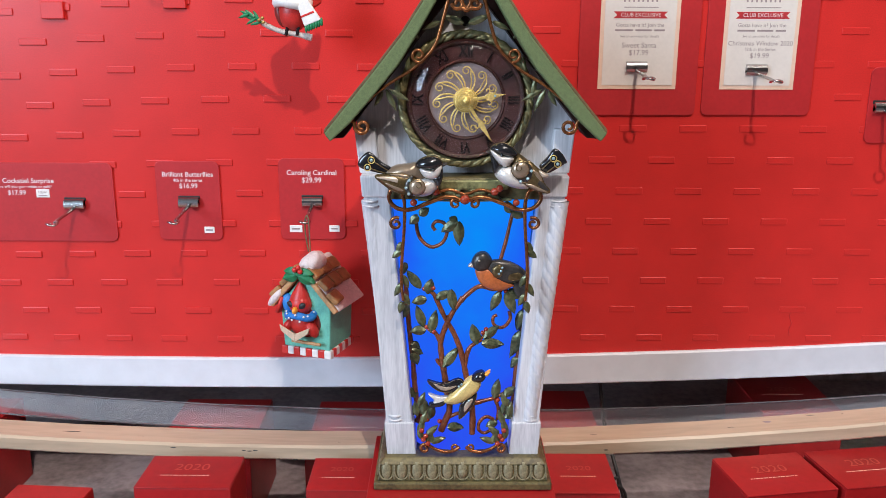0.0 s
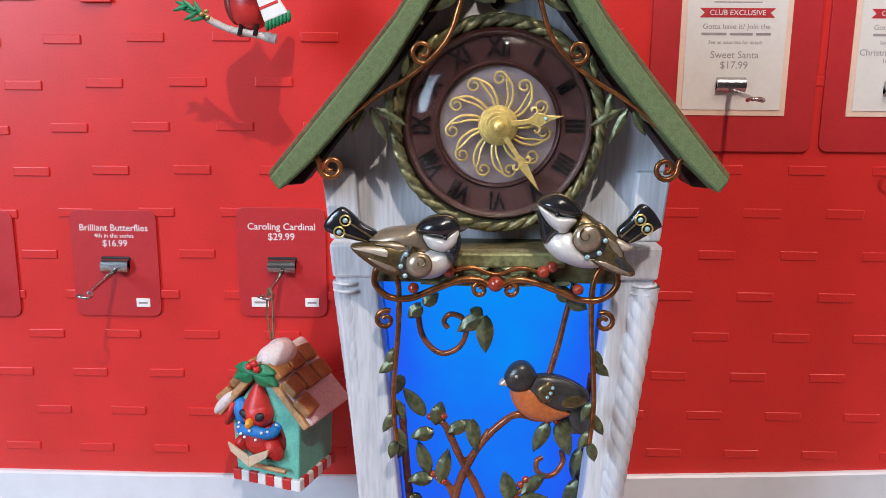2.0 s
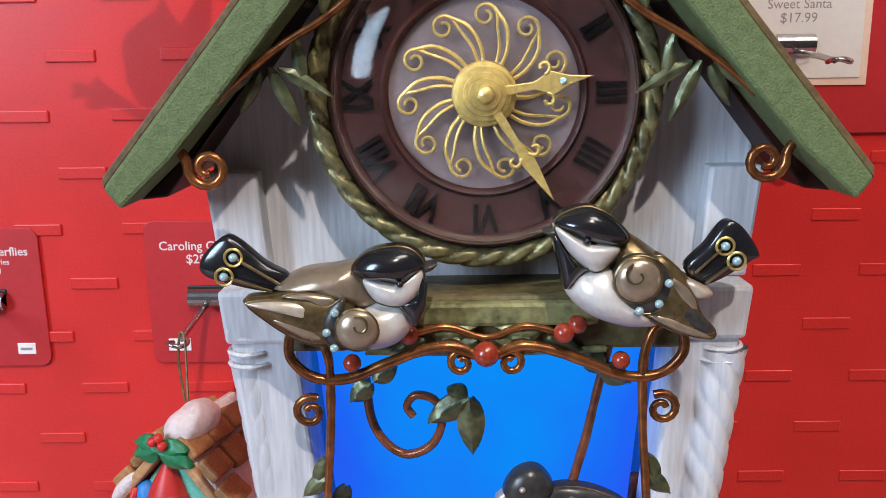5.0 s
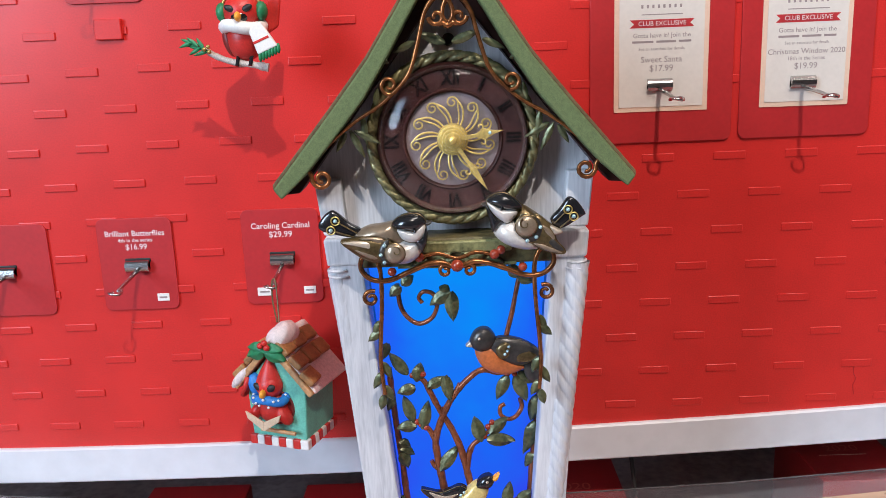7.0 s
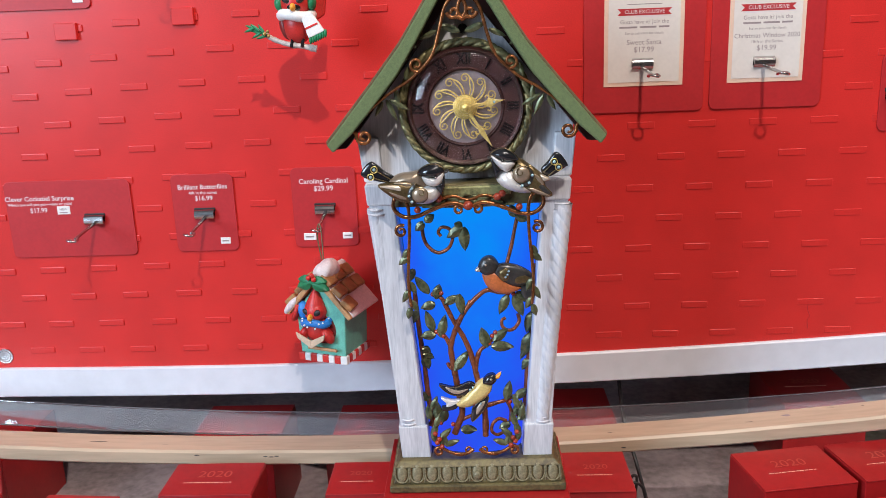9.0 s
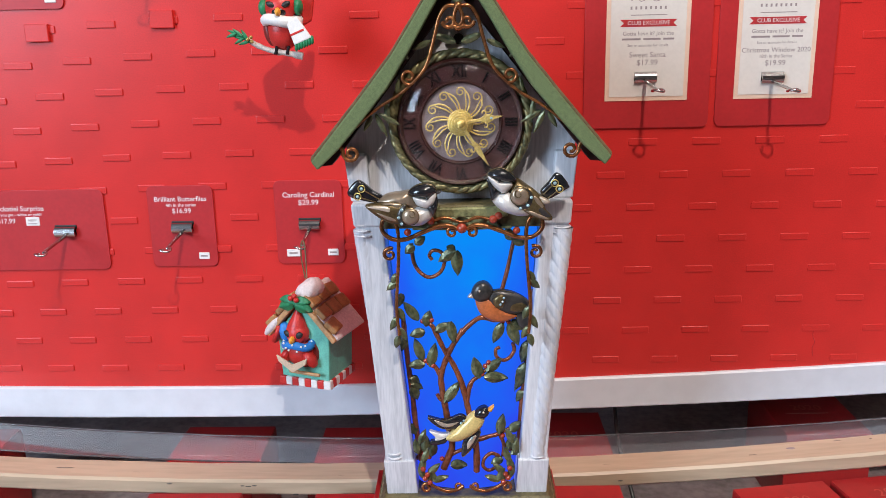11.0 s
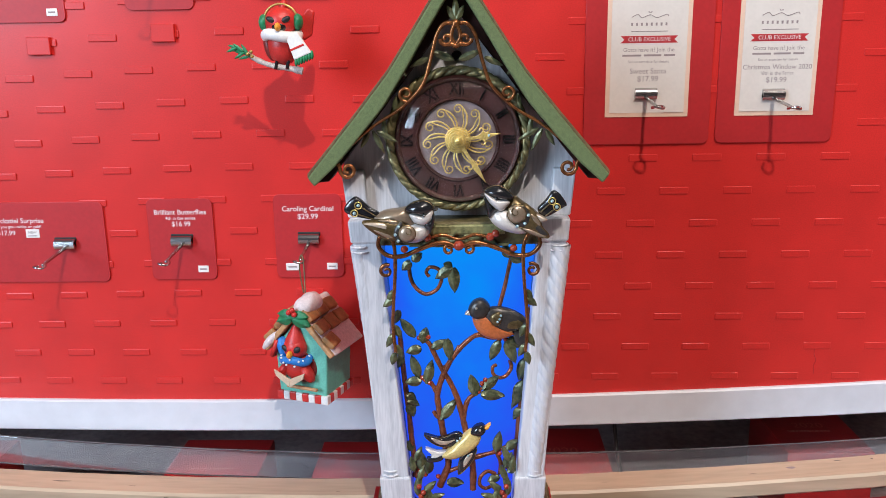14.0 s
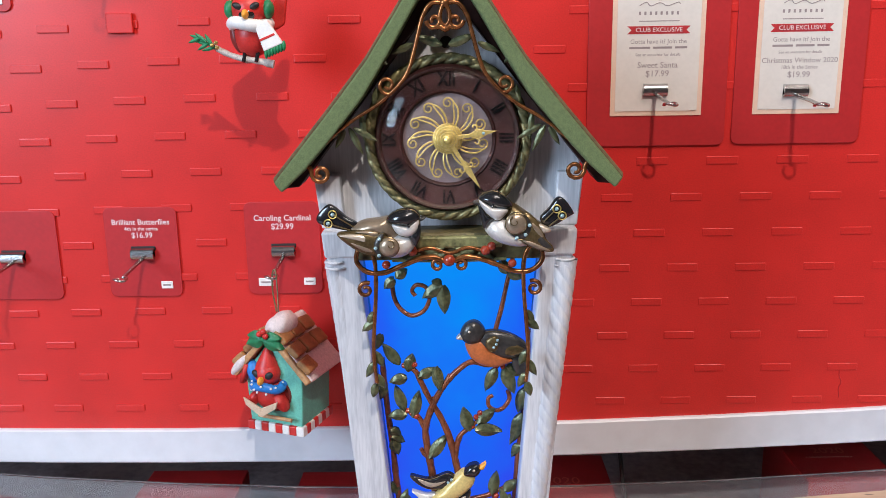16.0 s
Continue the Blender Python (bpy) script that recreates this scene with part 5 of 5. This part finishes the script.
# ---- bird ornament with ear muffs ----
bird = thing("bird_ornament", "round red bird ornament with green ear muffs on a snowy branch", "ornament", pose(-0.1145, -0.0500, 0.2895))
g = Geo()
g.add(ball((0.0, 0, 0.0175), (0.0112, 0.0105, 0.0135), n=12), RESIN_RED)
for s in (-1, 1):
    g.add(ball((s * 0.0095, 0.001, 0.0165), (0.0040, 0.0070, 0.0098), rot(-s * 12), n=8), RESIN_DARK)
g.add(ball((0, -0.0088, 0.0302), (0.0060, 0.0045, 0.0042), n=8), BLACK)
g.add(ball((0.0, -0.0025, 0.0330), (0.0112, 0.0105, 0.0104), n=12), RESIN_RED)
g.add(ball((0.002, 0.0, 0.0435), (0.0030, 0.0040, 0.0050), n=8), RESIN_RED)
for s in (-1, 1):
    g.add(ball((s * 0.0118, -0.003, 0.0330), (0.0036, 0.0056, 0.0058), n=8), GREEN)
    g.add(ball((s * 0.0050, -0.0114, 0.0346), (0.0036, 0.0018, 0.0020), rot(s * 26), n=8), CABLE)
g.add(ball((0, -0.0145, 0.0298), (0.0020, 0.0040, 0.0030), n=6), ORANGE)
g.add(prism([(0.0070, 0.0170), (0.0190, 0.0240), (0.0215, 0.0400), (0.0180, 0.0430), (0.0150, 0.0405), (0.0060, 0.0280)], 0.0070, 0.0110, 0.0012), RESIN_RED, False)
head_band = [Vector((0.0120 * math.cos(a), -0.003, 0.0330 + 0.0122 * math.sin(a))) for a in (math.pi * i / 18 for i in range(19))]
g.add(tube(head_band, 0.0009, seg=6), GOLD)
ring = [Vector((0.0108 * math.cos(a), -0.002 + 0.0098 * math.sin(a), 0.0240 + 0.0012 * math.sin(2 * a))) for a in (2 * math.pi * i / 28 for i in range(29))]
g.add(tube(ring, 0.0040, seg=10), WHITE)
end = Matrix.Translation((0.0090, -0.0125, 0.0235)) @ Matrix.Rotation(radians(-22), 4, "Y")
g.add(prism([(-0.0052, -0.0150), (0.0078, -0.0150), (0.0046, 0.0015), (-0.0040, 0.0015)], -0.0016, 0.0016, 0.0007), WHITE, False, end)
g.add(prism([(-0.0048, -0.0088), (0.0054, -0.0088), (0.0053, -0.0074), (-0.0045, -0.0074)], -0.0019, 0.0, 0.0002), RESIN_RED, False, end)
for i in range(7):
    g.add(ball((end @ Vector((-0.0046 + 0.0020 * i, 0, -0.0165))), (0.0012, 0.0017, 0.0032), n=6), GREEN)
part("bird_figure", g, None, bird, "red bird figure with striped white scarf")
part("branch", one(tube(spline([(-0.0300, 0.002, 0.0150), (-0.0200, 0.0, 0.0085), (-0.0080, -0.003, 0.0040), (0.0040, -0.004, 0.0020), (0.0135, -0.004, -0.0002)], 8), 0.0016, 0.0026, 8, 0.3)), BARK, bird, "frosted grey branch")
for i in range(9):
    part("pine_needles", one(leaf_at(-0.022 - 0.0012 * i, 0.0100 + 0.0008 * i, (150, 195, 120, 170, 210, 140, 180, 160, 200)[i], 0.0085, 0.0022, -0.002 - 0.0005 * (i % 3), 0, 0.02)), GREEN, bird)
for p in ((-0.022, 0.0135), (-0.0245, 0.0120), (-0.0215, 0.0105)):
    part("bud", one(ball((p[0], -0.004, p[1]), 0.0013, n=6)), GOLD, bird)
for s in (-0.004, 0.004):
    part("foot", one(tube([Vector((s, -0.004, 0.0075)), Vector((s - 0.001, -0.0065, 0.0015))], 0.0013, seg=6)), BLACK, bird)
part("hanging_wire", one(tube([Vector((0.002, 0, 0.0475)), Vector((0.0005, 0.0, 0.0745))], 0.0005, seg=6)), BRONZE, bird)

# ---- marks on the rail, tabs of the board ----
def rail_z(x):
    return 0.120 * min(x * x, 0.2) + 0.022 * x


for x, y, w, d in ((-0.1285, -0.0750, 0.0028, 0.0016), (-0.1450, -0.0745, 0.0085, 0.0014), (-0.1520, -0.0775, 0.0060, 0.0010), (-0.305, -0.0760, 0.022, 0.0006), (-0.250, -0.0790, 0.016, 0.0006), (-0.352, -0.0740, 0.0020, 0.0010),
                   (0.3150, -0.0680, 0.0030, 0.0014), (0.2580, -0.0720, 0.0140, 0.0034), (0.2270, -0.0770, 0.0110, 0.0006), (-0.0860, -0.0820, 0.0060, 0.0005), (0.1180, -0.0770, 0.0100, 0.0005), (0.2920, -0.0665, 0.0090, 0.0005), (0.3560, -0.0650, 0.0090, 0.0005)):
    part("scuff", one(ball((x, y, -0.0191 + rail_z(x)), (w * 0.6, d * 0.6, 0.0003), n=6)), SHELF_GREY if w > 0.0125 and x > 0 else SCUFF, rail)
for x, z in ((-0.1600, -0.0232), (-0.1555, -0.0236), (-0.1510, -0.0230), (0.1230, -0.0262), (-0.2150, -0.0222), (-0.1330, -0.0300), (-0.1200, -0.0303)):
    part("scuff", one(ball((x, -0.0891, z + rail_z(x)), (0.0012 + 0.0011 * abs(math.sin(900 * x)), 0.0003, 0.00045), n=6)), SCUFF, rail)
tab_mesh = one(block(-0.0110, -0.0013, -0.0027, 0.0110, 0.0004, 0.0027, 0.0006)).mesh("tab", RED_WALL)
for j in range(-3, 11):
    z = 0.2925 - 0.0257 * j
    for k in range(8):
        u = k + (j % 2) * 0.53 - (j % 2)
        left = -0.0877 - 0.0520 * u + 0.00068 * u * u
        for x, dz in ((left, -0.75 * (z - 0.06) * (left + 0.12) ** 2), ((0.0998, 0.1247 - 0.0487)[1 - j % 2] + 0.0487 * k, 0.003)):
            if abs(x) < 0.45 and z > 0.034:
                part("tab", tab_mesh, None, wall, "", pose(x, 0, z + dz) @ Matrix.Diagonal((1, 0.42 if x > 0 else 0.75, 1, 1)))
part("crack", one(tube(spline([(0.2940, -0.0001, 0.066), (0.2930, -0.0001, 0.058), (0.2950, -0.0001, 0.052), (0.2935, -0.0001, 0.047), (0.2945, -0.0001, 0.040)], 5), 0.00035, seg=5)), RED_TAG, wall)
